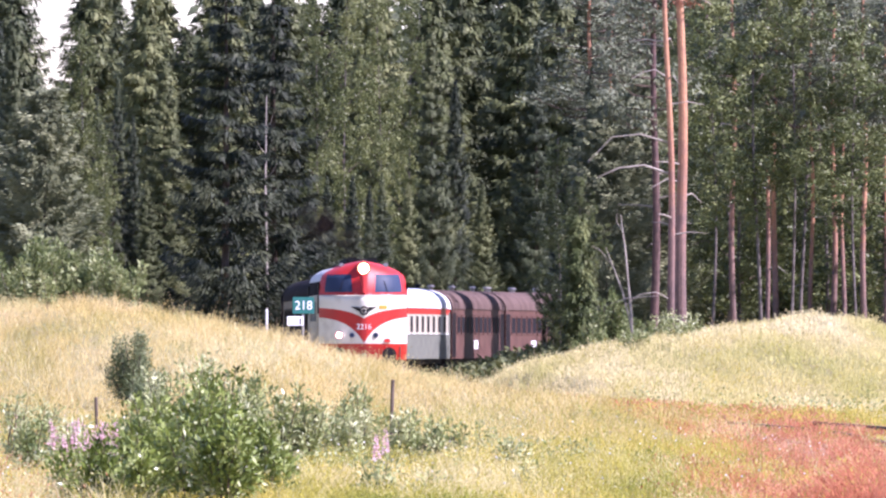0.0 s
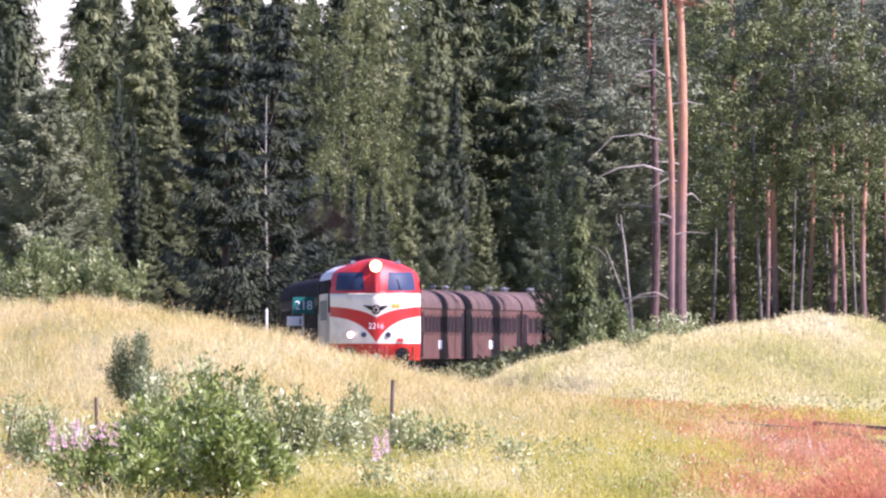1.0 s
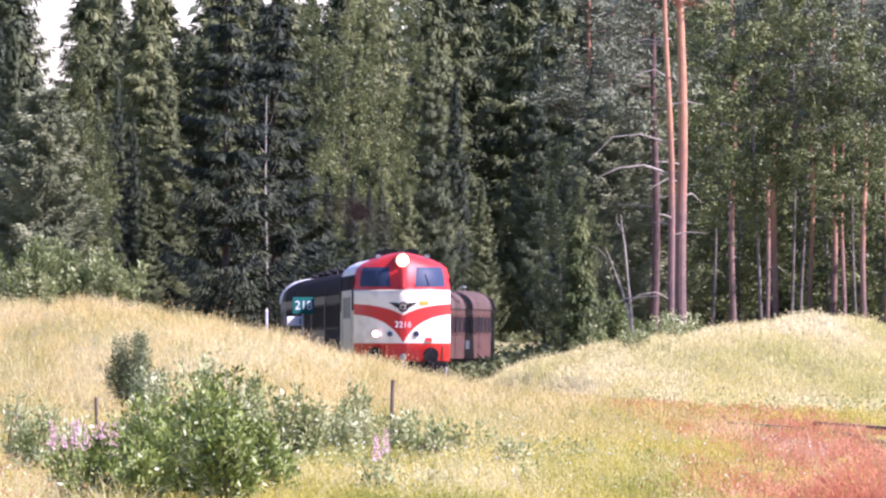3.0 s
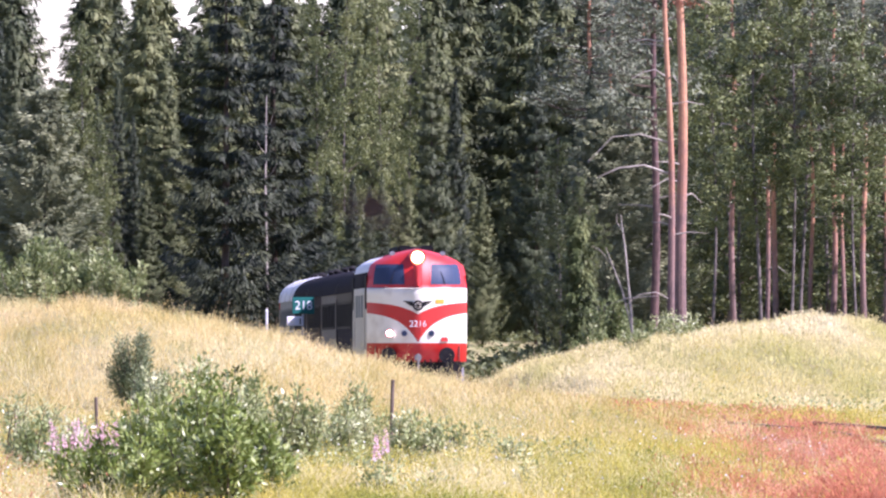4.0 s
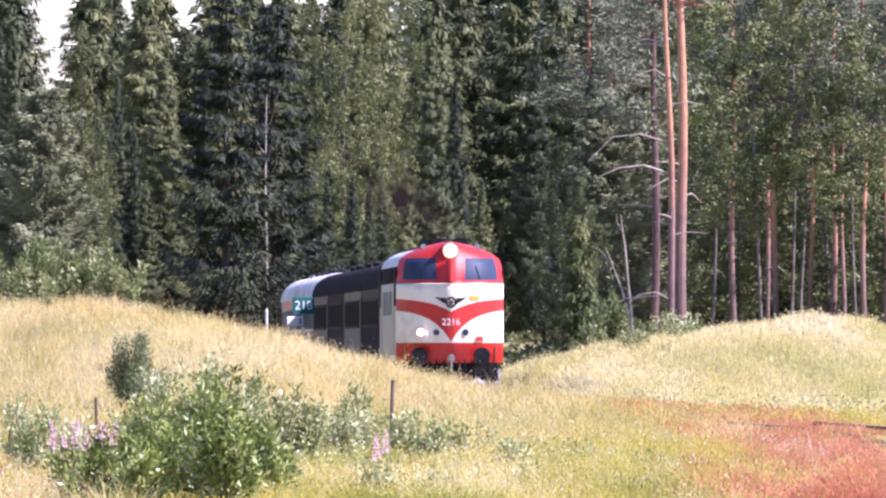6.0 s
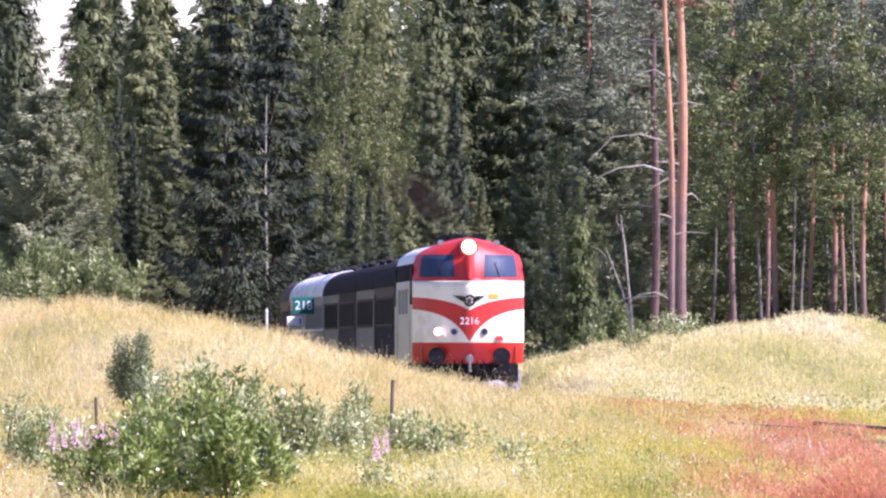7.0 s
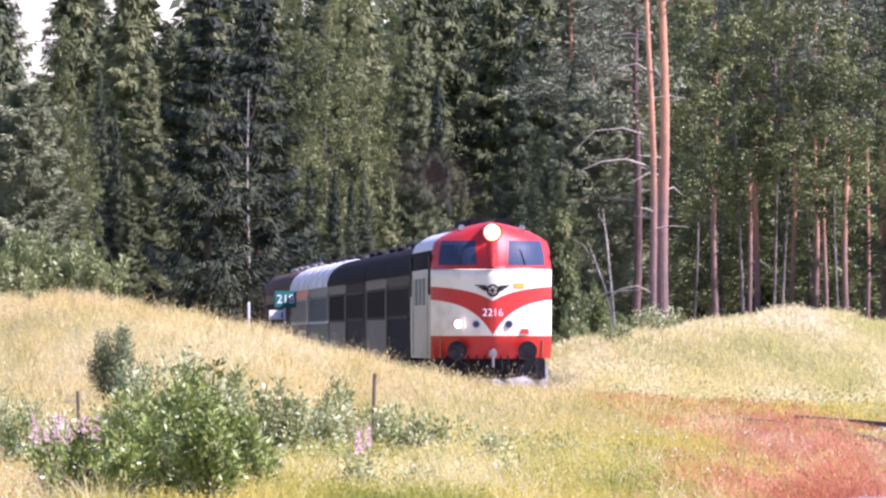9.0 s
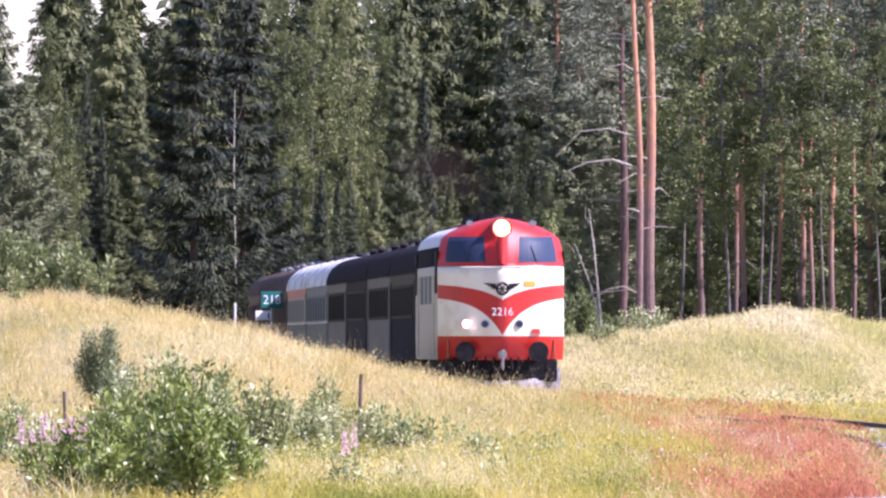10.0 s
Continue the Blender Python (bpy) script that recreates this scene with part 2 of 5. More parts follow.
def empty(name, m, **tags):
    ob = new(name)
    ob.matrix_world = m
    return tagged(ob, **tags)


def np_mesh(name, verts, sides, material, parent=None, label="", smooth=False):
    """Loose faces, sides corners each, straight from an array of corners."""
    v = np.ascontiguousarray(verts, dtype=np.float32).reshape(-1, 3)
    k = len(v) // sides
    me = bpy.data.meshes.new(name)
    me.vertices.add(len(v))
    me.vertices.foreach_set("co", v.ravel())
    me.loops.add(len(v))
    me.loops.foreach_set("vertex_index", np.arange(len(v), dtype=np.int32))
    me.polygons.add(k)
    me.polygons.foreach_set("loop_start", np.arange(0, len(v), sides, dtype=np.int32))
    me.polygons.foreach_set("loop_total", np.full(k, sides, dtype=np.int32))
    me.update(calc_edges=True)
    me.materials.append(material)
    ob = new(name, me)
    if parent:
        ob.parent = parent
    return tagged(ob, label)


def box(bm, c, s, bevel=0.0):
    geo = bmesh.ops.create_cube(bm, size=1.0, matrix=Matrix.Translation(c) @ Matrix.Diagonal((*s, 1)))
    if bevel:
        edges = {e for v in geo["verts"] for e in v.link_edges}
        bmesh.ops.bevel(bm, geom=list(edges), offset=bevel, segments=2, affect="EDGES")
    return bm


def rod(bm, a, b, r1, r2, seg=8):
    a, b = Vector(a), Vector(b)
    d = b - a
    m = Matrix.Translation((a + b) / 2) @ d.to_track_quat("Z", "Y").to_matrix().to_4x4()
    bmesh.ops.create_cone(bm, cap_ends=True, segments=seg, radius1=r1, radius2=r2, depth=d.length, matrix=m)
    return bm


def tube(bm, pts, radii, seg=8):
    """A tapering, bending stem through pts."""
    rings = []
    for k, (q, r) in enumerate(zip(pts, radii)):
        d = (Vector(pts[min(k + 1, len(pts) - 1)]) - Vector(pts[max(k - 1, 0)])).normalized()
        a = d.orthogonal().normalized()
        b = d.cross(a)
        rings.append([bm.verts.new(Vector(q) + (a * math.cos(2 * math.pi * i / seg) + b * math.sin(2 * math.pi * i / seg)) * r) for i in range(seg)])
    for u, v in zip(rings, rings[1:]):
        # match the seam, since orthogonal() may turn from ring to ring
        s = min(range(seg), key=lambda j: (v[j].co - u[0].co).length)
        for i in range(seg):
            bm.faces.new((u[i], u[(i + 1) % seg], v[(i + 1 + s) % seg], v[(i + s) % seg]))
    bm.faces.new(rings[-1])
    return bm


def smooth(ob):
    ob.data.polygons.foreach_set("use_smooth", [True] * len(ob.data.polygons))
    return ob


def text_mesh(name, words, size, m, material, parent, label=""):
    cu = bpy.data.curves.new(name, "FONT")
    cu.body, cu.size, cu.extrude, cu.align_x, cu.align_y = words, size, 0.004, "CENTER", "CENTER"
    tmp = bpy.data.objects.new(name, cu)
    me = bpy.data.meshes.new_from_object(tmp)
    bpy.data.objects.remove(tmp)
    me.materials.append(material)
    ob = new(name, me)
    ob.parent = parent
    ob.matrix_local = m
    return tagged(ob, label)


# ---- the line ----
def hermite(x, pts):
    """Smooth curve through (x, value) pairs."""
    xs = np.array([q[0] for q in pts], float)
    ys = np.array([q[1] for q in pts], float)
    sl = np.gradient(ys, xs)
    x = np.asarray(x, float)
    i = np.clip(np.searchsorted(xs, x) - 1, 0, len(xs) - 2)
    h = xs[i + 1] - xs[i]
    t = (x - xs[i]) / h
    u = np.clip(t, 0, 1)
    v = (2 * u**3 - 3 * u**2 + 1) * ys[i] + (u**3 - 2 * u**2 + u) * h * sl[i] + (3 * u**2 - 2 * u**3) * ys[i + 1] + (u**3 - u**2) * h * sl[i + 1]
    return v + np.where(t < 0, (t * h) * sl[0], 0) + np.where(t > 1, (t - 1) * h * sl[-1], 0)


NEAR_LINE = [(0, 3.5), (60, 4.0), (110, 5.0), (160, 6.3), (200, 7.15), (232, 7.05), (262, 5.85), (300, 4.05), (343, 2.24), (360, 1.67), (380, 1.0)]


def line_x(y):
    """Sideways place of the track's centre at the distance y."""
    y = np.asarray(y, float)
    far = 0.0335 * (410 - y) + np.where(y > 550, (y - 550) ** 2 / (2 * 677.0), 0)
    return np.where(y < 372, hermite(np.minimum(y, 379), NEAR_LINE), far)


# ---- ground ----
LEFT_BANK = [(-40, 2.6), (-16, 2.3), (-10, 2.08), (-7.5, 2.14), (-6.7, 2.04), (-4.9, 1.70), (-3.4, 1.38), (-2.36, 0.95), (-0.56, 0.22), (1.1, -0.19), (2.4, -0.30), (4.0, -0.3), (60, -0.3)]
RIGHT_BANK = [(-60, -0.3), (-0.5, -0.3), (0.97, 0.10), (2.9, 0.78), (5.5, 1.36), (7.2, 1.66), (9.5, 1.98), (11.5, 2.18), (13.6, 1.76), (17, 1.5), (40, 2.0)]


def ease(x, a, b):
    t = np.clip((np.asarray(x, float) - a) / (b - a), 0, 1)
    return t * t * (3 - 2 * t)


def ground_z(x, y):
    x, y = np.asarray(x, float), np.asarray(y, float)
    c = line_x(y)
    base = -0.30 + 0.06 * np.sin(x * 0.9 + y * 0.11) + 0.05 * np.sin(x * 0.37 - y * 0.07 + 1.0)
    lx = x - np.where(y > 318, (line_x(y) - line_x(318.0)), 0)
    left = np.interp(lx, [q[0] for q in LEFT_BANK], [q[1] for q in LEFT_BANK]) + 0.3
    left = left * ease(y, 238, 316) * (1 - 0.6 * ease(y, 335, 400))
    right = np.interp(x, [q[0] for q in RIGHT_BANK], [q[1] for q in RIGHT_BANK]) + 0.3
    right = right * ease(y, 340, 428) * (1 - 0.55 * ease(y, 432, 480))
    right = right * ease(x - c, 1.9, 3.2)
    cut = ease(np.abs(x - c), 1.6, 3.4)
    z = base * cut - 0.42 * (1 - cut) + left * ease(c - x, 1.7, 3.0) + right
    far = ease(y, 500, 620) * ease(np.abs(x - c), 2.5, 12) * 1.0
    shoulder = 0.44 * ease(c - x, 0.9, 1.7) * (1 - ease(c - x, 3.5, 6.5)) * ease(y, 228, 264) * (1 - ease(y, 345, 380))
    return z + far + shoulder


def grid_ground():
    xs = np.concatenate([np.linspace(-2500, -60, 10), np.linspace(-50, -16, 18), np.arange(-15, 20, 0.45), np.linspace(20, 50, 16), np.linspace(60, 2500, 10)])
    ys = np.concatenate([np.linspace(-300, 130, 22), np.arange(135, 480, 2.0), np.arange(482, 720, 5), np.linspace(730, 1000, 14), np.linspace(1100, 3500, 12)])
    gx, gy = np.meshgrid(xs, ys)
    gz = ground_z(gx, gy)
    verts = np.stack([gx, gy, gz], -1).reshape(-1, 3)
    w = len(xs)
    faces = [(r * w + c, r * w + c + 1, (r + 1) * w + c + 1, (r + 1) * w + c) for r in range(len(ys) - 1) for c in range(w - 1)]
    me = bpy.data.meshes.new("ground")
    me.from_pydata([tuple(v) for v in verts], [], faces)
    me.materials.append(M_SOIL)
    ob = smooth(new("ground", me))
    return tagged(ob, "meadow ground with two grassy banks beside the railway", "ground", kind="structure")


grid_ground()


def ribbon(name, y0, y1, step, prof, material, label, category, kind="structure"):
    """Sweeps a cross-section (sideways, height) along the line."""
    ys = np.arange(y0, y1 + step, step)
    cx = line_x(ys)
    bm = bmesh.new()
    rows = []
    for y, c in zip(ys, cx):
        sl = float(line_x(y + 0.5) - line_x(y - 0.5))
        k = 1 / math.hypot(1, sl)
        rows.append([bm.verts.new((c + u * k, y - u * sl * k, z)) for u, z in prof])
    for a, b in zip(rows, rows[1:]):
        for i in range(len(prof) - 1):
            bm.faces.new((a[i], a[i + 1], b[i + 1], b[i]))
    ob = part(name, bm, material)
    return tagged(ob, label, category, kind=kind)


ribbon("ballast", 60, 760, 2.0, [(-2.3, -0.5), (-1.55, -0.14), (-0.7, -0.10), (0.7, -0.10), (1.55, -0.14), (2.3, -0.5)], M_BALLAST, "grey stone ballast bed under the single track", "ballast")
RAIL = [(-0.07, -0.15), (-0.07, -0.13), (-0.012, -0.11), (-0.012, -0.04), (-0.036, -0.03), (-0.036, 0.0), (0.036, 0.0), (0.036, -0.03), (0.012, -0.04), (0.012, -0.11), (0.07, -0.13), (0.07, -0.15)]
for side in (-0.78, 0.78):
    ribbon("rail", 60, 760, 2.0, [(side + u, z) for u, z in RAIL], M_RUST, "rusty steel rail on tarred wooden sleepers", "rail")


def track_pose(y, z=0.0):
    sl = float(line_x(y + 0.5) - line_x(y - 0.5))
    return Matrix.Translation((float(line_x(y)), y, z)) @ Matrix.Rotation(-math.atan(sl), 4, "Z")


bm = bmesh.new()
box(bm, (0, 0, 0), (2.7, 0.25, 0.16), 0.015)
sleeper_me = bpy.data.meshes.new("sleeper")
bm.to_mesh(sleeper_me)
bm.free()
sleeper_me.materials.append(M_SLEEPER)
for y in np.arange(150, 330, 0.62):
    ob = new("sleeper", sleeper_me)
    ob.matrix_world = track_pose(float(y), -0.165)
    tagged(ob, "dark tarred wooden sleeper in the ballast", "sleeper", "sleepers of the track")


# ---- the train: moves along the line at SPEED; s is the way back from the locomotive's front ----
SPEED, START = 15.0, 493.0
WAY_Y = np.arange(250, 900, 0.5)
WAY_S = np.concatenate([[0], np.cumsum(np.hypot(np.diff(WAY_Y), np.diff(line_x(WAY_Y))))])
S0 = float(np.interp(START, WAY_Y, WAY_S))


def train_pose(s, length, t):
    """Pose of a vehicle whose front lies s behind the train's front, by its two bogies."""
    def spot(q):
        y = float(np.interp(S0 - SPEED * t + q, WAY_S, WAY_Y))
        return Vector((float(line_x(y)), y, 0))
    a, b = spot(s + length * 0.2), spot(s + length * 0.8)
    d = b - a
    return Matrix.Translation((a + b) / 2) @ Matrix.Rotation(-math.atan2(d.x, d.y), 4, "Z")


def slices(w_of, y_front, y_rear, zs, us):
    """Body from level slices: each a rounded plan outline. Returns vert rows (front part first)."""
    bm = bmesh.new()
    rows = []
    for z in zs:
        w = w_of(z)
        front = [(u * w, y_front(u, z), z) for u in us]
        rear = [(u * w, y_rear(u, z), z) for u in reversed(us)]
        rows.append([bm.verts.new(q) for q in front + rear])
    return bm, rows


LOCO_LEN = 18.5


def loco_width(z):
    if z < 3.2:
        return 1.55 - 0.04 * max(0, (1.2 - z))
    if z < 3.8:
        return 1.55 - 0.06 * ((z - 3.2) / 0.6) ** 1.5
    return 1.49 * max(0.0, 1 - ((z - 3.8) / 0.62) ** 1.7) ** 0.7


def loco_nose(u, z):
    """How far back from the front end the skin lies."""
    edge = 0.65 * abs(u) ** 4 + 0.50 * abs(u)
    back = 0.55 * max(0.0, (z - 3.15) / 1.2) ** 1.6 + 0.5 * max(0.0, (1.5 - z))
    return edge + back + (0.12 if z > 3.22 else 0.12 * max(0, (z - 3.16) / 0.06))


def livery_front():
    """Cream and red front paint: waist stripe that dips to a point, red skirt, red cab."""
    m, n, l, p = nodes_of("front_livery")
    tc = n.new("ShaderNodeTexCoord")
    sp = n.new("ShaderNodeSeparateXYZ")
    l.new(tc.outputs["Object"], sp.inputs[0])

    def math_(op, a, b=None, c=None):
        q = n.new("ShaderNodeMath")
        q.operation = op
        for i, v in enumerate((a, b, c)):
            if v is None:
                continue
            if isinstance(v, (int, float)):
                q.inputs[i].default_value = v
            else:
                l.new(v, q.inputs[i])
        return q.outputs[0]

    ax = math_("ABSOLUTE", sp.outputs["X"])
    z = sp.outputs["Z"]
    # upper edge of the stripe: level at the sides, dipping towards the middle
    dip_u = math_("MULTIPLY", math_("POWER", 2.718, math_("MULTIPLY", ax, -1.5)), -0.41)
    up = math_("ADD", dip_u, 2.80)
    arc = math_("SUBTRACT", 1.0, math_("POWER", 2.718, math_("MULTIPLY", ax, -1.8)))
    low = math_("MULTIPLY_ADD", arc, 0.965, 1.52)
    in_stripe = math_("MULTIPLY", math_("LESS_THAN", z, up), math_("GREATER_THAN", z, low))
    skirt = math_("LESS_THAN", z, 1.50)
    cab = math_("GREATER_THAN", z, 3.2)
    red = math_("MINIMUM", math_("ADD", math_("ADD", in_stripe, skirt), cab), 1.0)
    nz = n.new("ShaderNodeTexNoise")
    nz.inputs["Scale"].default_value, nz.inputs["Detail"].default_value = 2.2, 8
    l.new(tc.outputs["Object"], nz.inputs["Vector"])
    rc = ramp(n, [(0.3, (0.40, 0.02, 0.013)), (0.7, RED)])
    cc = ramp(n, [(0.25, (0.58, 0.53, 0.42)), (0.5, CREAM)])
    l.new(nz.outputs["Fac"], rc.inputs["Fac"])
    l.new(nz.outputs["Fac"], cc.inputs["Fac"])
    mx = n.new("ShaderNodeMixRGB")
    l.new(red, mx.inputs[0])
    l.new(cc.outputs["Color"], mx.inputs[1])
    l.new(rc.outputs["Color"], mx.inputs[2])
    l.new(mx.outputs[0], p.inputs["Base Color"])
    p.inputs["Roughness"].default_value = 0.4
    return m


def on_nose(x, z, off=0.0):
    """Point on the front skin, off in front of it, in the locomotive's space."""
    w = loco_width(z)
    return Vector((x, -LOCO_LEN / 2 + loco_nose(x / w, z) - off, z))


def nose_patch(outline, off, thick):
    """A plate that follows the skin: outline rows of (x0, x1, z)."""
    bm = bmesh.new()
    rows = []
    cols = 9
    for x0, x1, z in outline:
        rows.append([[bm.verts.new(on_nose(x0 + (x1 - x0) * i / (cols - 1), z, o)) for i in range(cols)] for o in (off, off - thick)])
    for a, b in zip(rows, rows[1:]):
        for i in range(cols - 1):
            bm.faces.new((a[0][i], a[0][i + 1], b[0][i + 1], b[0][i]))
        for i in (0, cols - 1):
            bm.faces.new((a[0][i], b[0][i], b[1][i], a[1][i]))
    for r in (rows[0], rows[-1]):
        for i in range(cols - 1):
            bm.faces.new((r[0][i], r[0][i + 1], r[1][i + 1], r[1][i]))
    bmesh.ops.recalc_face_normals(bm, faces=bm.faces)
    return bm


def wheelset(bm, y, r=0.5):
    for sx in (-1, 1):
        rod(bm, (sx * 0.72, y, r), (sx * 0.86, y, r), r, r, 20)
        rod(bm, (sx * 0.70, y, r), (sx * 0.73, y, r), r + 0.03, r + 0.03, 20)
    rod(bm, (-0.8, y, r), (0.8, y, r), 0.08, 0.08, 8)


def bogie(parent, y, wheels, r=0.5):
    bm = bmesh.new()
    span = max(wheels) - min(wheels)
    for sx in (-1, 1):
        box(bm, (sx * 1.05, y, 0.62), (0.12, span + 1.0, 0.28), 0.03)
        for w in wheels:
            box(bm, (sx * 1.14, y + w, 0.5), (0.16, 0.32, 0.3), 0.04)
    box(bm, (0, y, 0.68), (2.1, 0.5, 0.24), 0.03)
    b = part("bogie", bm, M_BLACK, parent)
    for w in wheels:
        bm = bmesh.new()
        wheelset(bm, y + w, r)
        part("wheelset", bm, M_BLACK, b)


def build_loco():
    top = empty("diesel_locomotive", Matrix.Identity(4), label="red and cream diesel locomotive with lit headlamps pulling a train", category="locomotive")
    half = LOCO_LEN / 2
    zs = [0.92, 1.2, 1.5, 1.9, 2.3, 2.7, 3.0, 3.15, 3.18, 3.22, 3.3, 3.5, 3.7, 3.9, 4.05, 4.18, 4.28, 4.35, 4.39, 4.415]
    us = [math.sin(math.pi / 2 * k / 14) for k in range(-14, 15)]
    bm, rows = slices(loco_width, lambda u, z: -half + loco_nose(u, z), lambda u, z: half - loco_nose(u, z), zs, us)
    nf = len(us)
    for r, (a, b) in enumerate(zip(rows, rows[1:])):
        for i in range(len(a)):
            j = (i + 1) % len(a)
            f = bm.faces.new((a[i], a[j], b[j], b[i]))
            f.smooth = True
            is_end = (i < nf - 1) or (nf <= i < 2 * nf - 1)
            f.material_index = 0 if is_end else (1 if zs[r] < 3.2 else (3 if 3.6 < zs[r] < 4.1 else 2))
    bm.faces.new(rows[-1]).material_index = 2
    body = part("body", bm, livery_front(), top)
    body.data.materials.append(M_CREAM_SHADED)
    body.data.materials.append(M_ROOF)
    body.data.materials.append(M_WHITE)
    # windscreens with frames
    for sx in (-1, 1):
        rowsw = []
        for k in range(7):
            z = 3.31 + 0.63 * k / 6
            inner, outer = 0.40 + 0.03 * (k / 6), 1.36 - 0.10 * (k / 6) ** 2
            rowsw.append((sx * inner, sx * outer, z))
        fr = [(x0 - sx * 0.05, x1 + sx * 0.05, z) for x0, x1, z in rowsw]
        fr = [(fr[0][0], fr[0][1], fr[0][2] - 0.05)] + fr + [(fr[-1][0], fr[-1][1], fr[-1][2] + 0.05)]
        wf = part("windscreen_frame", nose_patch(fr, 0.014, 0.03), M_RED, top)
        part("windscreen", nose_patch(rowsw, 0.022, 0.03), M_GLASS, wf, "dark blue reflecting glass")
        bm = bmesh.new()
        rod(bm, on_nose(sx * 0.85, 3.33, 0.05), on_nose(sx * 0.72, 3.72, 0.05), 0.012, 0.008, 6)
        part("wiper", bm, M_BLACK, top)
    # drip ledge under the windscreens
    part("ledge", nose_patch([(-1.5, 1.5, 3.18), (-1.5, 1.5, 3.215)], 0.05, 0.05), M_CREAM_SHADED, top)
    # centre pillar and headlamp housing
    bm = bmesh.new()
    rod(bm, on_nose(0, 3.25, 0.02), on_nose(0, 3.9, 0.04), 0.07, 0.14, 14)
    part("centre_pillar", bm, M_RED, top)
    bm = bmesh.new()
    c = on_nose(0, 4.15, 0.0)
    rod(bm, c + Vector((0, 0.5, 0)), c + Vector((0, -0.12, 0)), 0.27, 0.25, 24)
    hl = part("headlamp_housing", bm, M_RED, top)
    bm = bmesh.new()
    rod(bm, c + Vector((0, -0.13, 0)), c + Vector((0, -0.16, 0)), 0.155, 0.13, 24)
    part("headlamp_lens", bm, M_LAMP, hl, "brightly lit headlamp lens")
    # added emitting ring, paints the warm halo round the lens
    bm = bmesh.new()
    rod(bm, c + Vector((0, -0.10, 0)), c + Vector((0, -0.135, 0)), 0.22, 0.20, 24)
    part("headlamp_halo", bm, M_LAMP_HALO, hl, "warm glowing ring that paints the halo round the lens")
    # lower lamps
    for x, lit in ((-0.87, True), (-0.42, False), (0.42, False)):
        q = on_nose(x, 1.8)
        r = 0.11 if lit else 0.08
        bm = bmesh.new()
        rod(bm, q + Vector((0, 0.1, 0)), q + Vector((0, -0.05, 0)), r + 0.03, r + 0.02, 18)
        lh = part("lamp_rim", bm, M_STEEL, top)
        bm = bmesh.new()
        core = 0.082 if lit else r
        rod(bm, q + Vector((0, -0.045, 0)), q + Vector((0, -0.075, 0)), core, core * 0.9, 18)
        part("lamp_lens", bm, M_LAMP2 if lit else M_GLASS, lh, "lit lower lamp" if lit else "")
        if lit:
            # added emitting ring, paints the reddish halo of the lower lamp
            bm = bmesh.new()
            rod(bm, q + Vector((0, -0.04, 0)), q + Vector((0, -0.062, 0)), r + 0.015, r, 18)
            part("lamp_halo", bm, M_LAMP2_HALO, lh, "reddish glowing ring that paints the lamp's halo")
    part("tail_lamp", nose_patch([(0.72, 0.95, 1.55), (0.75, 0.92, 1.68)], 0.05, 0.06), M_RED, top, "red tail lamp")
    # winged wheel badge, plain shapes
    bm = bmesh.new()
    q = on_nose(0, 2.66, 0.04)
    seg = 20
    for i in range(seg):
        a0, a1 = 2 * math.pi * i / seg, 2 * math.pi * (i + 1) / seg
        rod(bm, q + Vector((math.cos(a0) * 0.14, 0, math.sin(a0) * 0.14)), q + Vector((math.cos(a1) * 0.14, 0, math.sin(a1) * 0.14)), 0.026, 0.026, 6)
    for i in range(3):
        a0 = math.pi * i / 3
        rod(bm, q - Vector((math.cos(a0) * 0.13, 0, math.sin(a0) * 0.13)), q + Vector((math.cos(a0) * 0.13, 0, math.sin(a0) * 0.13)), 0.014, 0.014, 6)
    for sx in (-1, 1):
        for k in range(3):
            x0, x1 = 0.16, 0.44 - 0.08 * k
            zc = 2.76 - 0.05 * k
            a, b = on_nose(sx * x0, zc, 0.03), on_nose(sx * x1, zc + 0.03, 0.03)
            rod(bm, a, b, 0.024, 0.014, 6)
    part("winged_badge", bm, M_BLACK, top, "dark winged wheel badge")
    part("amber_plate", nose_patch([(0.55, 0.82, 2.72), (0.55, 0.82, 2.85)], 0.02, 0.02), M_AMBER, top)
    text_mesh("running_number", "2216", 0.27, Matrix.Translation(on_nose(0, 2.09, 0.035)) @ Matrix.Rotation(math.pi / 2, 4, "X"), M_SIGNWHITE, top)
    # buffer beam gear
    for sx in (-1, 1):
        q = on_nose(sx * 0.9, 1.12)
        bm = bmesh.new()
        rod(bm, q + Vector((0, 0.4, 0)), q + Vector((0, -0.32, 0)), 0.14, 0.11, 16)
        bf = part("buffer", bm, M_BLACK, top)
        bm = bmesh.new()
        rod(bm, q + Vector((0, -0.30, 0)), q + Vector((0, -0.36, 0)), 0.25, 0.24, 24)
        part("buffer_head", bm, M_BLACK, bf)
        bm = bmesh.new()
        tube(bm, [on_nose(sx * 0.4, 1.0, 0.1), on_nose(sx * 0.42, 0.7, 0.28), on_nose(sx * 0.35, 0.5, 0.2)], [0.03, 0.03, 0.03], 6)
        part("brake_hose", bm, M_BLACK, top)
        bm = bmesh.new()
        rod(bm, on_nose(sx * 1.3, 1.4, 0.03), on_nose(sx * 1.3, 0.95, 0.06), 0.018, 0.018, 6)
        part("grab_rail", bm, M_STEEL, top)
    bm = bmesh.new()
    q = on_nose(0, 1.05)
    box(bm, q + Vector((0, -0.15, 0)), (0.2, 0.5, 0.2), 0.03)
    rod(bm, q + Vector((0, -0.35, 0.12)), q + Vector((0, -0.4, -0.35)), 0.04, 0.035, 8)
    part("coupling_hook", bm, M_STEEL, top)
    bm = bmesh.new()
    box(bm, (0, -half + 1.0, 0.78), (2.7, 0.5, 0.3), 0.04)
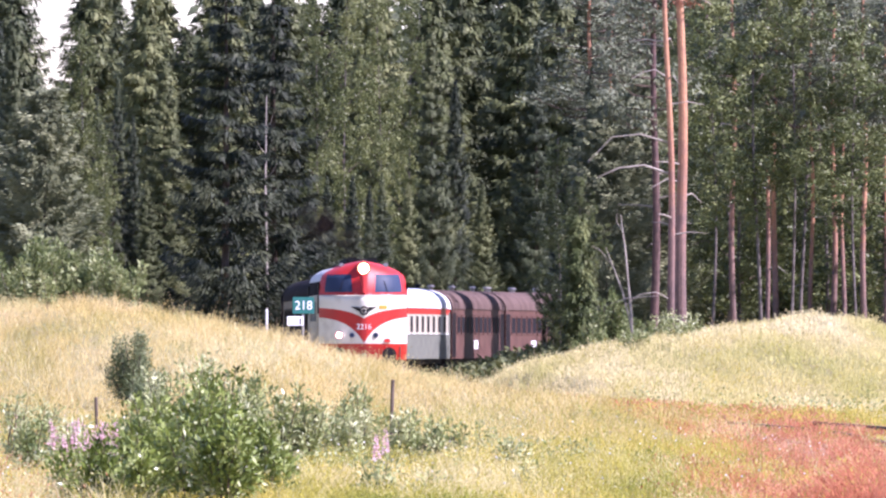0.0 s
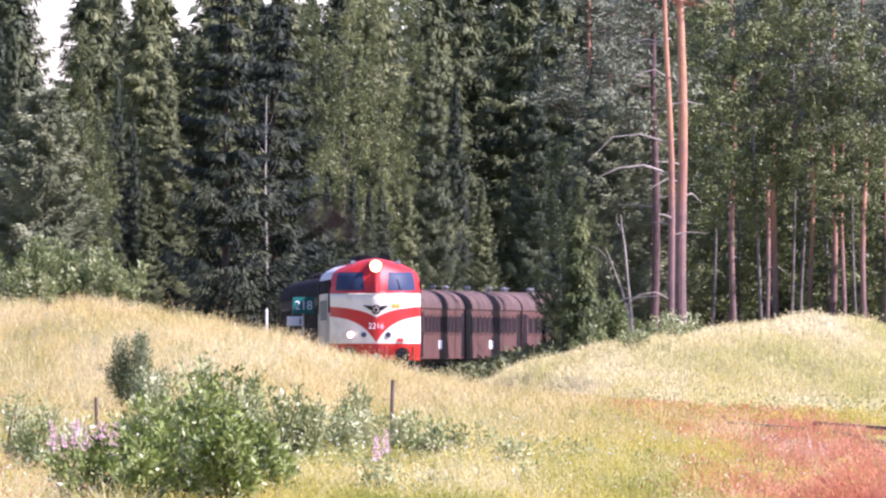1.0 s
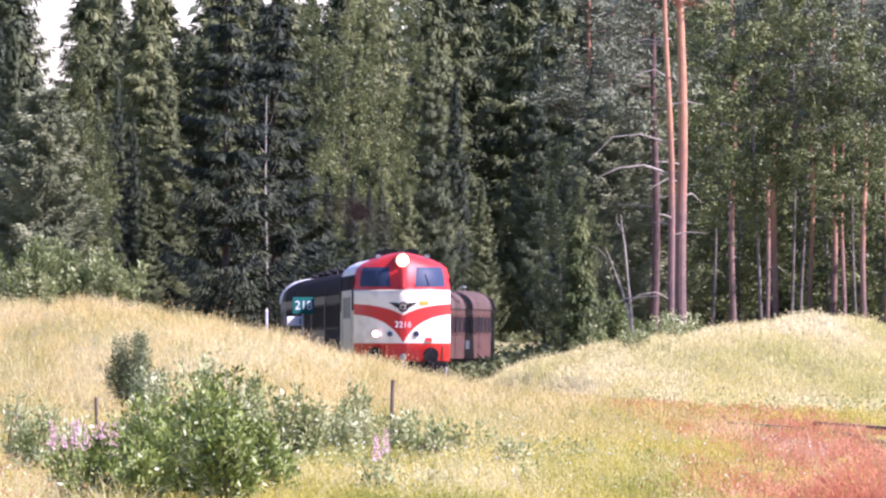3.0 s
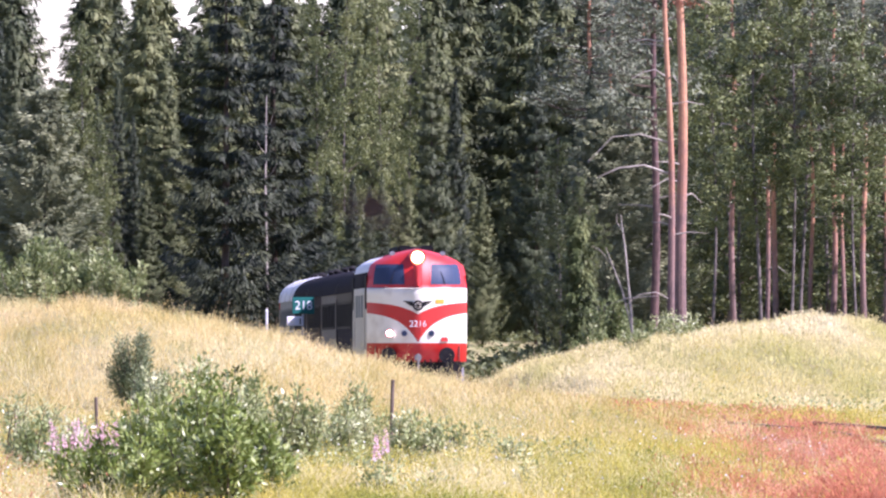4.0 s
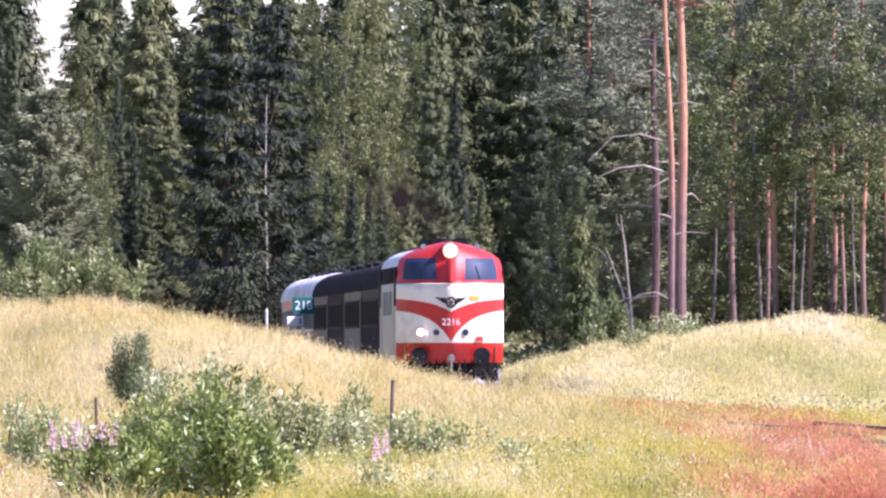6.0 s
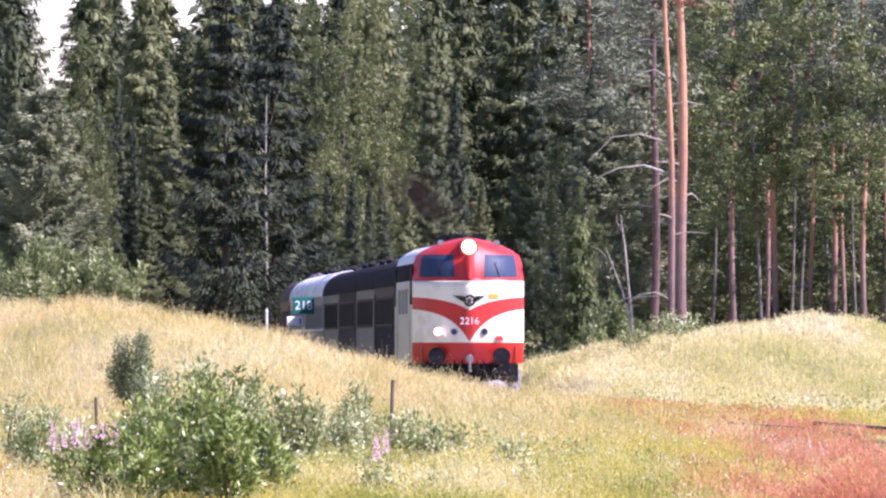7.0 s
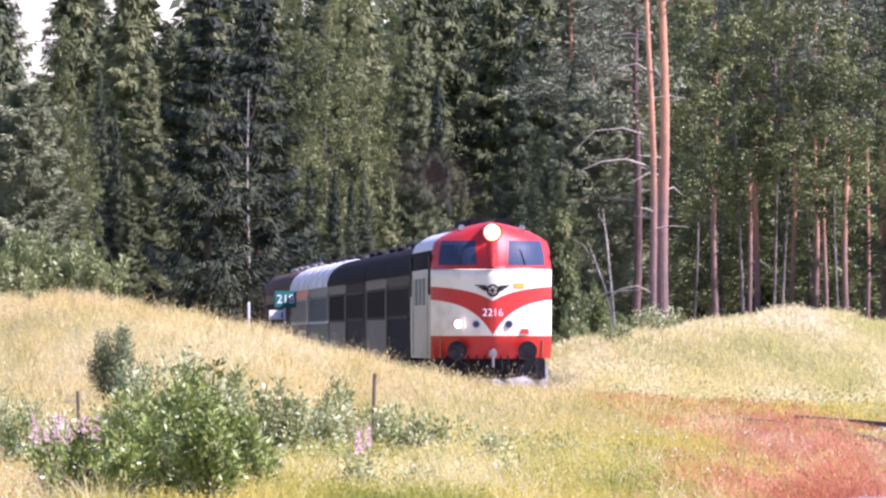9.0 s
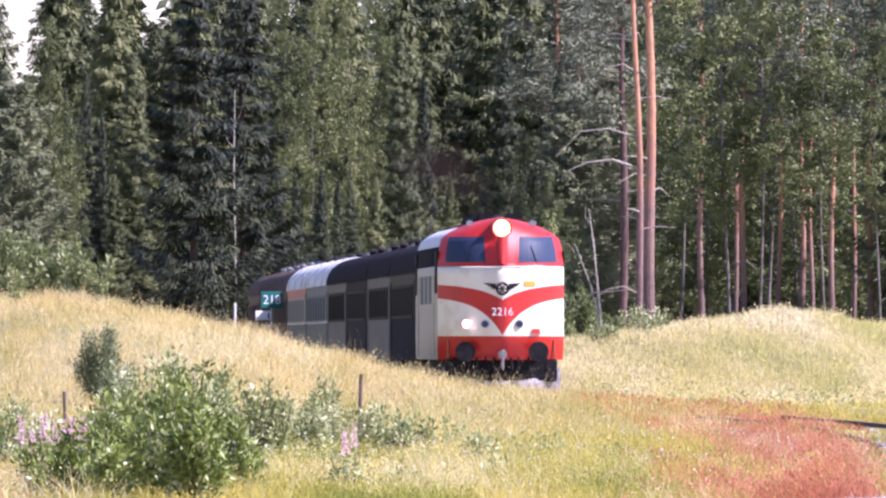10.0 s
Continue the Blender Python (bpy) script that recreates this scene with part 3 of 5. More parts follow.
    part("buffer_beam", bm, M_BLACK, top)
    for k, x in enumerate((-1.15, -0.62, -0.2, 0.22, 0.66, 1.1)):
        bm = bmesh.new()
        tube(bm, [on_nose(x, 0.98, 0.05), on_nose(x + 0.03, 0.7, 0.2 + 0.03 * (k % 3)), on_nose(x + 0.05 * (-1) ** k, 0.45, 0.1)], [0.035, 0.035, 0.04], 6)
        part("air_hose", bm, M_BLACK, top)
    bm = bmesh.new()
    box(bm, (0, -half + 0.75, 0.66), (2.75, 0.1, 0.55), 0.03)
    part("apron", bm, M_BLACK, top)
    # snow plough: two raked blades meeting at the middle
    bm = bmesh.new()
    rr = []
    for k, (z, out) in enumerate(((0.10, 0.16), (0.20, 0.12), (0.30, 0.14), (0.40, 0.22))):
        rr.append([bm.verts.new((x, -half + 0.05 + out + 0.75 * abs(x / 1.45), z + 0.12 * k * abs(x / 1.45) ** 3)) for x in (-1.45, -0.9, -0.45, 0, 0.45, 0.9, 1.45)])
    for a, b in zip(rr, rr[1:]):
        for i in range(6):
            bm.faces.new((a[i], a[i + 1], b[i + 1], b[i]))
    geo = bmesh.ops.extrude_face_region(bm, geom=bm.faces[:])
    bmesh.ops.translate(bm, vec=(0, 0.05, 0), verts=[v for v in geo["geom"] if isinstance(v, bmesh.types.BMVert)])
    bmesh.ops.recalc_face_normals(bm, faces=bm.faces)
    part("snow_plough", bm, M_PLOW, top, "pale painted snow plough")
    # cab side windows, doors and engine room grilles on both sides
    for sx in (-1, 1):
        for y, wdt, z0, z1, mt, nm in ((-7.3, 1.3, 2.55, 3.6, M_PANE, "side_window"), (7.3, 1.3, 2.55, 3.6, M_PANE, "side_window"), (-5.7, 0.7, 1.0, 3.0, M_CREAM_SHADED, "cab_door"), (5.7, 0.7, 1.0, 3.0, M_CREAM_SHADED, "cab_door"),
                                       (-3.0, 1.6, 2.3, 3.0, M_SILVER, "grille"), (0, 1.6, 2.3, 3.0, M_SILVER, "grille"), (3.0, 1.6, 2.3, 3.0, M_SILVER, "grille")):
            bm = bmesh.new()
            box(bm, (sx * 1.55, y, (z0 + z1) / 2), (0.05, wdt, z1 - z0), 0.015)
            part(nm, bm, mt, top)
    # roof fittings
    for y in (-3.5, -1.2, 1.2, 3.5):
        bm = bmesh.new()
        rod(bm, (0, y, 4.36), (0, y, 4.52), 0.55, 0.5, 24)
        part("roof_fan", bm, M_BLACK, top)
    for x in (-0.35, 0.35):
        bm = bmesh.new()
        box(bm, (x, -half + 2.6, 4.42), (0.4, 0.7, 0.22), 0.05)
        part("exhaust_pipe", bm, M_BLACK, top)
    for x in (-0.75, 0.8):
        bm = bmesh.new()
        rod(bm, (x, -half + 1.6, 4.1), (x, -half + 1.35, 4.28), 0.05, 0.09, 10)
        part("horn", bm, M_STEEL, top)
    bm = bmesh.new()
    box(bm, (0, 0, 0.72), (2.5, LOCO_LEN - 3.2, 0.4), 0.05)
    part("underframe", bm, M_BLACK, top)
    for y in (-5.6, 5.6):
        bogie(top, y, (-1.9, 0, 1.9), 0.51)
    return top


def coach_section(w, zb, ze, zt):
    """Half outline from the sill over the eave to the ridge."""
    pts = [(w - 0.05, zb), (w, zb + 0.3), (w, ze)]
    for k in range(1, 9):
        a = math.pi / 2 * k / 8
        pts.append((w * math.cos(a) ** 0.75, ze + (zt - ze) * math.sin(a) ** 0.85))
    return pts


def build_coach(label, length, upper, lower, roof, band, windows, waist=2.0):
    """A bogie carriage: body sides in an upper and a lower colour, eave band, arched roof, windows, ends."""
    top = empty("railway_carriage", Matrix.Identity(4), label=label, category="carriage", group="carriages of the train")
    h = length / 2 - 0.35
    w, zb, ze, zt = 1.5, 0.85, 3.15, 4.05

    def wall(name, z0, z1, mt, out=0.0):
        for sx in (-1, 1):
            bm = bmesh.new()
            box(bm, (sx * (w - 0.03 + out), 0, (z0 + z1) / 2), (0.06, 2 * h, z1 - z0), 0.01)
            part(name, bm, mt, top)
    wall("lower_side", zb, waist, lower)
    wall("upper_side", waist, ze - 0.28, upper)
    if lower is M_GREY:
        wall("waist_line", waist - 0.04, waist + 0.04, M_SIGNWHITE, 0.012)
        for y in np.linspace(-h + 4, h - 4, 3):
            bm = bmesh.new()
            sec = coach_section(w + 0.065, zb, ze, zt + 0.015)[2:]
            tube(bm, [(x, float(y), z) for x, z in sec] + [(-x, float(y), z) for x, z in reversed(sec[:-1])], [0.03] * (2 * len(sec) - 1), 5)
            part("roof_rib", bm, M_WHITE, top)
    wall("eave_band", ze - 0.28, ze + 0.02, band, 0.004)
    for sy in (-1, 1):
        bm = bmesh.new()
        sec = coach_section(w - 0.02, zb, ze, zt - 0.03)
        vs = [bm.verts.new((x, sy * h, z)) for x, z in sec] + [bm.verts.new((-x, sy * h, z)) for x, z in reversed(sec[:-1])]
        f = bm.faces.new(vs)
        geo = bmesh.ops.extrude_face_region(bm, geom=[f])
        bmesh.ops.translate(bm, vec=(0, -sy * 0.05, 0), verts=[v for v in geo["geom"] if isinstance(v, bmesh.types.BMVert)])
        bmesh.ops.recalc_face_normals(bm, faces=bm.faces)
        part("end_wall", bm, lower, top)
        bm = bmesh.new()
        box(bm, (0, sy * (h + 0.17), 2.1), (1.1, 0.34, 2.2), 0.05)
        part("gangway", bm, M_BLACK, top)
        for sx in (-1, 1):
            bm = bmesh.new()
            rod(bm, (sx * 0.87, sy * h, 1.06), (sx * 0.87, sy * (h + 0.33), 1.06), 0.1, 0.09, 12)
            part("buffer", bm, M_BLACK, top)
    bm = bmesh.new()
    sec = coach_section(w + 0.05, zb, ze, zt)[2:]
    sec = sec + [(-x, z) for x, z in reversed(sec[:-1])]
    ys = [-h - 0.08, -h + 0.5, 0, h - 0.5, h + 0.08]
    rr = [[bm.verts.new((x, y, z - (0.0 if abs(y) < h - 0.3 else 0.05))) for x, z in sec] for y in ys]
    for a, b in zip(rr, rr[1:]):
        for i in range(len(sec) - 1):
            bm.faces.new((a[i], a[i + 1], b[i + 1], b[i])).smooth = True
    bmesh.ops.recalc_face_normals(bm, faces=bm.faces)
    part("roof", bm, roof, top)
    for k in range(5):
        y = -h + 2 * h * (k + 0.5) / 5
        bm = bmesh.new()
        rod(bm, (0.25 * (-1) ** k, y, zt - 0.03), (0.25 * (-1) ** k, y, zt + 0.16), 0.1, 0.1, 10)
        rod(bm, (0.25 * (-1) ** k, y, zt + 0.14), (0.25 * (-1) ** k, y, zt + 0.22), 0.19, 0.1, 10)
        part("roof_vent", bm, M_STEEL if k == 2 or roof is M_BROWNROOF else M_BLACK, top)
    pane = bmesh.new()
    ww = min(1.2, 2 * h / windows * 0.62)
    box(pane, (0, 0, 0), (0.05, ww, 0.72), 0.012)
    pane_me = bpy.data.meshes.new("window_pane")
    pane.to_mesh(pane_me)
    pane.free()
    pane_me.materials.append(M_PANE)
    fr = bmesh.new()
    for q, s in (((0, 0, 0.4), (0.05, ww + 0.16, 0.08)), ((0, 0, -0.4), (0.06, ww + 0.16, 0.08)), ((0, ww / 2 + 0.04, 0), (0.05, 0.08, 0.72)), ((0, -ww / 2 - 0.04, 0), (0.05, 0.08, 0.72))):
        box(fr, q, s)
    fr_me = bpy.data.meshes.new("window_frame")
    fr.to_mesh(fr_me)
    fr.free()
    fr_me.materials.append(upper)
    for sx in (-1, 1):
        for k in range(windows):
            y = -h + 1.6 + (2 * h - 3.2) * (k + 0.5) / windows
            f = new("window", fr_me)
            f.parent, f.location = top, (sx * (w + 0.005), y, 2.42)
            g = new("pane", pane_me)
            g.parent, g.location = f, (-sx * 0.012, 0, 0)
        for sy in (-1, 1):
            bm = bmesh.new()
            wd = 1.3 if roof is M_BROWNROOF else 0.75
            box(bm, (sx * (w - 0.01), sy * (h - 0.1 - wd / 2), 1.95), (0.05, wd, 2.05), 0.015)
            part("door", bm, M_DARKBAND if roof is M_BROWNROOF else lower, top)
        if roof is M_BROWNROOF:
            bm = bmesh.new()
            box(bm, (sx * (w + 0.004), -1.0, 1.5), (0.03, 1.5, 0.4), 0.008)
            part("side_plate", bm, M_SIGNWHITE, top, "white side plate")
    bm = bmesh.new()
    box(bm, (0, 0, 0.75), (2.3, 2 * h - 1, 0.25), 0.03)
    box(bm, (0, 0, 0.5), (1.9, 4.0, 0.4), 0.05)
    part("underframe", bm, M_BLACK, top)
    for sy in (-1, 1):
        bogie(top, sy * (h - 3.2), (-1.2, 1.2), 0.47)
    return top


LOCO = build_loco()
CARS = []
PITCH = 20.8
specs = [
    ("near-black carriage with a dark roof behind the locomotive", M_DARKBAND, M_GRAPHITE, M_ROOF, M_DARKBAND, 9),
    ("carriage with dark window band and pale lower panels", M_DARKBAND, M_TAN, M_ROOF, M_TAN, 8),
    ("brown carriage with a dark roof", M_DARKBAND, M_UMBER, M_ROOF, M_UMBER, 9),
    ("carriage with dark window band and pale lower panels", M_DARKBAND, M_TAN, M_ROOF, M_TAN, 8),
    ("grey-green carriage with a white roof and dark windows", M_SILVER, M_GREY, M_WHITE, M_SILVER, 7),
    ("cream carriage with white roof, red eave band and grey lower side", M_CREAM_SHADED, M_GREY, M_WHITE, M_RED, 8),
    ("reddish brown wooden carriage with a brown roof", M_BROWN, M_BROWN, M_BROWNROOF, M_BROWN, 10),
    ("reddish brown wooden carriage with a brown roof", M_BROWN, M_BROWN, M_BROWNROOF, M_BROWN, 10),
    ("reddish brown wooden carriage with a brown roof, last of the train", M_BROWN, M_BROWN, M_BROWNROOF, M_BROWN, 10),
]
s = LOCO_LEN
for sp in specs:
    ln = 25.9 if sp[2] is M_GREY else PITCH
    CARS.append((build_coach(sp[0], ln, *sp[1:]), s, ln))
    s += ln


m, n, l, p = nodes_of("thin_exhaust_smoke")
p.inputs["Base Color"].default_value = (0.06, 0.045, 0.035, 1)
p.inputs["Roughness"].default_value = 1.0
p.inputs["Specular IOR Level"].default_value = 0.0
p.inputs["Alpha"].default_value = 0.075
M_SMOKE = m


def build_smoke():
    """Thin exhaust: a few faint ragged flakes drifting back from the stack."""
    g = np.random.default_rng(77)
    k, seg = 20, 14
    t = (np.arange(k) + 0.5) / k
    c = np.stack([-0.1 - 1.5 * t + g.normal(0, 0.25, k), -LOCO_LEN / 2 + 2.6 + 9 * t, 4.8 + 1.1 * t ** 0.7 + g.normal(0, 0.25, k)], 1)
    r = 0.22 + 0.5 * t
    quads = []
    for j in range(seg):
        a = 2 * math.pi * j / seg
        w = r * g.uniform(0.55, 1.2, k)
        quads.append(c + np.stack([math.cos(a) * w * 1.3, g.normal(0, 0.05, k), math.sin(a) * w], 1))
    ob = np_mesh("exhaust_smoke", np.stack(quads, 1), seg, M_SMOKE)
    ob.visible_shadow = False
    return tagged(ob, "thin dark exhaust haze above the locomotive", "smoke", kind="stuff")


SMOKE = build_smoke()


def motions():
    ticks = [k * 0.5 for k in range(21)]
    walk(LOCO, [(t, train_pose(0.0, LOCO_LEN, t)) for t in ticks])
    walk(SMOKE, [(t, train_pose(0.0, LOCO_LEN, t)) for t in ticks])
    for ob, s, ln in CARS:
        walk(ob, [(t, train_pose(s, ln, t)) for t in ticks])
    # a light wind rocks the near shrubs, a gust between four and seven seconds
    for ob, m, seed in SHRUBS:
        if m.translation.y > 270:
            continue
        rows = []
        for k in range(26):
            t = 0.4 * k
            gust = 0.6 + 1.2 * math.exp(-((t - 5.3) / 1.6) ** 2)
            a = radians(gust * (1.1 * math.sin(2.3 * t + seed) + 0.6 * math.sin(4.1 * t + 2.0 * seed) + 0.7))
            b = radians(gust * 0.8 * math.sin(1.9 * t + 1.3 * seed))
            rows.append((t, m @ Matrix.Rotation(a, 4, "Y") @ Matrix.Rotation(b, 4, "X")))
        walk(ob, rows)


# ---- trees ----
RNG = np.random.default_rng(7)
UP = np.array([0, 0, 1.0])


def kites(pos, along, across, length, width):
    """Flat leaf shapes: pos (n,3), unit directions, sizes (n,)."""
    l = along * length[:, None]
    w = across * width[:, None] * 0.5
    return np.stack([pos, pos + l * 0.45 + w, pos + l, pos + l * 0.45 - w], 1)


def unit(v):
    return v / np.maximum(np.linalg.norm(v, axis=-1, keepdims=True), 1e-6)


def spruce_proto(H, R, seed, mat, droop=0.35, step=0.25, power=0.8, label="tall dark green spruce with drooping branches at the forest edge", name="spruce_tree", twig=1.0, group="trees of the forest", thick=1.0, hang=0.9, tier=1.0):
    """Tiers of drooping boughs; each a plate of needle fronds with a curtain of twigs hanging from it."""
    g = np.random.default_rng(seed)
    pos, al, nr = [], [], []
    z = 0.3
    while z < H - 0.1:
        f = 1 - z / H
        r = R * (f ** power) * (0.65 + 0.35 * min(1, z / (0.1 * H))) * g.uniform(0.74, 1.12)
        a0 = g.uniform(0, 6.28)
        boughs = int(g.integers(6, 9))
        for k in range(boughs):
            a = a0 + 6.28 * k / boughs + g.normal(0, 0.25)
            ln = max(0.12, r * g.uniform(0.62, 1.12))
            m = max(3, int(ln / step * 1.9))
            t = ((np.arange(m) + g.uniform(0.1, 1.0, m)) / m) ** 0.7
            d = np.array([math.cos(a), math.sin(a), 0])
            side = np.array([-d[1], d[0], 0])
            rise = 0.5 * f ** 3 - droop * (1 - f ** 2) + g.normal(0, 0.06)
            p = d * (t * ln)[:, None] + UP * (z + g.normal(0, 0.1) + rise * ln * t + 0.3 * ln * t ** 3)[:, None]
            fan = 0.42 * ln * (1.08 - 0.85 * t)
            # fronds that lie in the plate of the bough
            for sgn in (-1, 1):
                pos.append(p + side * (sgn * fan * g.uniform(0.0, 0.9, m))[:, None])
                al.append(d * 0.8 + side * sgn * 0.6 - UP * 0.18 + g.normal(0, 0.14, p.shape))
                nr.append(UP * 0.8 + d * 0.45 + g.normal(0, 0.2, p.shape))
            # the curtain of hanging twigs
            for sgn in (-0.9, -0.3, 0.3, 0.9):
                pos.append(p + side * (sgn * fan * g.uniform(0.5, 1.1, m))[:, None] - UP * g.uniform(0, 0.06, (m, 1)))
                al.append(-UP * hang * (0.35 + 0.65 * (1 - f)) + d * 0.5 + side * sgn * 0.25 + g.normal(0, 0.15, p.shape))
                nr.append(d + UP * 0.35 + side * sgn * 0.5 + g.normal(0, 0.25, p.shape))
        z += g.uniform(0.5, 0.85) * tier * (0.55 + 0.5 * f) * min(1.0, 0.15 + H / 20)
    pos, al, nr = np.concatenate(pos), unit(np.concatenate(al)), np.concatenate(nr)
    ac = unit(np.cross(al, nr))
    n_ = len(pos)
    fol = kites(pos, al, ac, g.uniform(0.24, 0.56, n_) * twig, g.uniform(0.05, 0.11, n_) * twig * thick)
    top = empty(name, Matrix.Identity(4), label=label, category="tree", group=group)
    bm = bmesh.new()
    tube(bm, [(0, 0, -0.6), (0, 0, H * 0.3), (0.05, 0.03, H * 0.7), (0, 0, H)], [H * 0.011, H * 0.009, H * 0.005, 0.01], 8)
    part("trunk", bm, M_BARK_SPRUCE, top)
    np_mesh("crown", fol, 4, mat, top)
    return top


def clump_crown(centres, radii, per, lsize, wsize, g, up=0.2):
    """Clumps of leaves round the given centres, the leaves lying along the clump's skin."""
    pos, nr = [], []
    for c, r in zip(centres, radii):
        k = max(6, int(per * r * r / 0.36))
        v = unit(g.normal(0, 1, (k, 3)))
        rr = r * g.uniform(0.2, 1.0, k) ** 0.5
        pos.append(c + v * rr[:, None] * np.array([1, 1, 0.7]))
        nr.append(v + UP * 0.35 + g.normal(0, 0.42, (k, 3)))
    pos, nr = np.concatenate(pos), unit(np.concatenate(nr))
    al = unit(np.cross(nr, g.normal(0, 1, nr.shape)) + UP * up * 0.5)
    ac = unit(np.cross(al, nr))
    k = len(pos)
    return kites(pos, al, ac, g.uniform(0.7, 1.3, k) * lsize, g.uniform(0.7, 1.3, k) * wsize)


def limb(pts, radii, material, parent, name="limb", seg=6, label=""):
    bm = bmesh.new()
    tube(bm, pts, radii, seg)
    return part(name, bm, material, parent, label)


def pine_proto(H, bare, R, seed, radius=0.2, lean=0.0, per=60, low_part=0.36, stubs=0, bark=None, label="tall pine with orange bark and high crown at the forest edge"):
    g = np.random.default_rng(seed)
    top = empty("pine_tree", Matrix.Identity(4), label=label, category="tree", group="trees of the forest")

    def stem(z):
        return Vector((lean * z + 0.07 * math.sin(z * 0.5 + seed), 0.06 * math.cos(z * 0.4), z))

    def girth(z):
        return radius * (1.1 - 0.8 * max(0, z) / H) + (0.06 * radius / 0.2 if z < 0.3 else 0)
    zl = [-0.6, 0.3] + list(np.linspace(1.0, H * low_part, 5))
    zh = list(np.linspace(H * low_part, H, 10))
    limb([stem(z) for z in zl + zh[1:]], [girth(z) for z in zl + zh[1:]], bark or M_PINE_TRUNK, top, "trunk", 12)
    cs, rs = [], []
    for k in range(stubs):
        z = g.uniform(0.18, bare) * H
        a = g.uniform(0, 2 * math.pi)
        ln = g.uniform(0.3, 1.6)
        d = Vector((math.cos(a), math.sin(a), 0))
        limb([stem(z), stem(z) + d * ln * 0.5 + Vector((0, 0, 0.1)), stem(z) + d * ln + Vector((0, 0, g.uniform(-0.3, 0.15)))], [0.035, 0.025, 0.008], M_DEADWOOD, top, "dead_branch", 5)
    z = bare * H
    while z < H:
        f = (z - bare * H) / max(0.1, H * (1 - bare))
        for k in range(int(g.integers(2, 4))):
            a = g.uniform(0, 2 * math.pi)
            ln = R * (1 - 0.75 * f) * g.uniform(0.5, 1.1)
            b0 = stem(z)
            b1 = b0 + Vector((math.cos(a) * ln * 0.6, math.sin(a) * ln * 0.6, 0.05 * ln))
            b2 = b0 + Vector((math.cos(a) * ln, math.sin(a) * ln, 0.3 * ln))
            limb([b0, b1, b2], [0.05, 0.03, 0.01], M_BARK_SPRUCE, top)
            for q in np.linspace(0.4, 1.05, max(2, int(ln / 0.45))):
                cs.append(np.array(b0.lerp(b2, float(q))) + g.normal(0, 0.2, 3))
                rs.append(g.uniform(0.28, 0.55))
        z += g.uniform(0.3, 0.5)
    np_mesh("crown", clump_crown(cs, rs, per, 0.24, 0.075, g, 0.4), 4, L_PINE, top)
    return top


def birch_proto(H, bare, R, seed, radius=0.055, mat=L_BIRCH):
    g = np.random.default_rng(seed)
    top = empty("birch_tree", Matrix.Identity(4), label="slender birch with green leafy crown in the wood", category="tree", group="trees of the forest")

    def stem(z):
        return Vector((0.15 * math.sin(z * 0.33 + seed), 0.12 * math.cos(z * 0.27 + seed), z))
    zz = np.linspace(-0.5, H, 11)
    limb([stem(z) for z in zz], [radius * (1.1 - k / 10) + 0.01 for k in range(11)], M_BARK_BIRCH, top, "trunk", 10)
    cs, rs = [], []
    z = bare * H
    while z < H - 0.3:
        f = (z - bare * H) / (H * (1 - bare))
        prof = math.sin(math.pi * min(1, 0.22 + 0.78 * f)) ** 0.7
        for k in range(3):
            a = g.uniform(0, 2 * math.pi)
            ln = max(0.4, R * prof * g.uniform(0.5, 1.1))
            b0 = stem(z)
            b1 = b0 + Vector((math.cos(a) * ln * 0.6, math.sin(a) * ln * 0.6, 0.45 * ln))
            b2 = b0 + Vector((math.cos(a) * ln, math.sin(a) * ln, 0.3 * ln))
            if k == 0:
                limb([b0, b1, b2], [0.035, 0.02, 0.008], M_BARK_SPRUCE, top, "limb", 5)
            for q in np.linspace(0.3, 1.1, max(2, int(ln / 0.5))):
                c = np.array(b0.lerp(b2, float(q))) + g.normal(0, 0.2, 3)
                cs.append(c)
                rs.append(g.uniform(0.25, 0.5))
                cs.append(c - UP * g.uniform(0.3, 0.8))
                rs.append(g.uniform(0.2, 0.35))
        z += g.uniform(0.5, 0.85)
    np_mesh("crown", clump_crown(cs, rs, 150, 0.135, 0.095, g, -0.3), 4, mat, top)
    return top


def ground_at(x, y):
    return float(ground_z(np.array(x), np.array(y)))


def put(ob, px, d, scale, turn, first=False, wide=1.0):
    """Stands a plant at the bearing px (lens units from the axis) and distance d."""
    x = px * d / F
    m = Matrix.LocRotScale((x, d, ground_at(x, d)), Euler((0, 0, turn)), (scale * wide, scale * wide, scale))
    if first:
        ob.matrix_world = m
        return ob
    return copy_thing(ob, m)


class Stand:
    """Prototypes of one kind; the first use places the prototype itself."""

    def __init__(self, protos, heights):
        self.protos, self.heights, self.used = protos, heights, set()

    def add(self, i, px, d, height, turn, wide=1.0):
        i %= len(self.protos)
        first = i not in self.used
        self.used.add(i)
        return put(self.protos[i], px, d, height / self.heights[i], turn, first, wide)


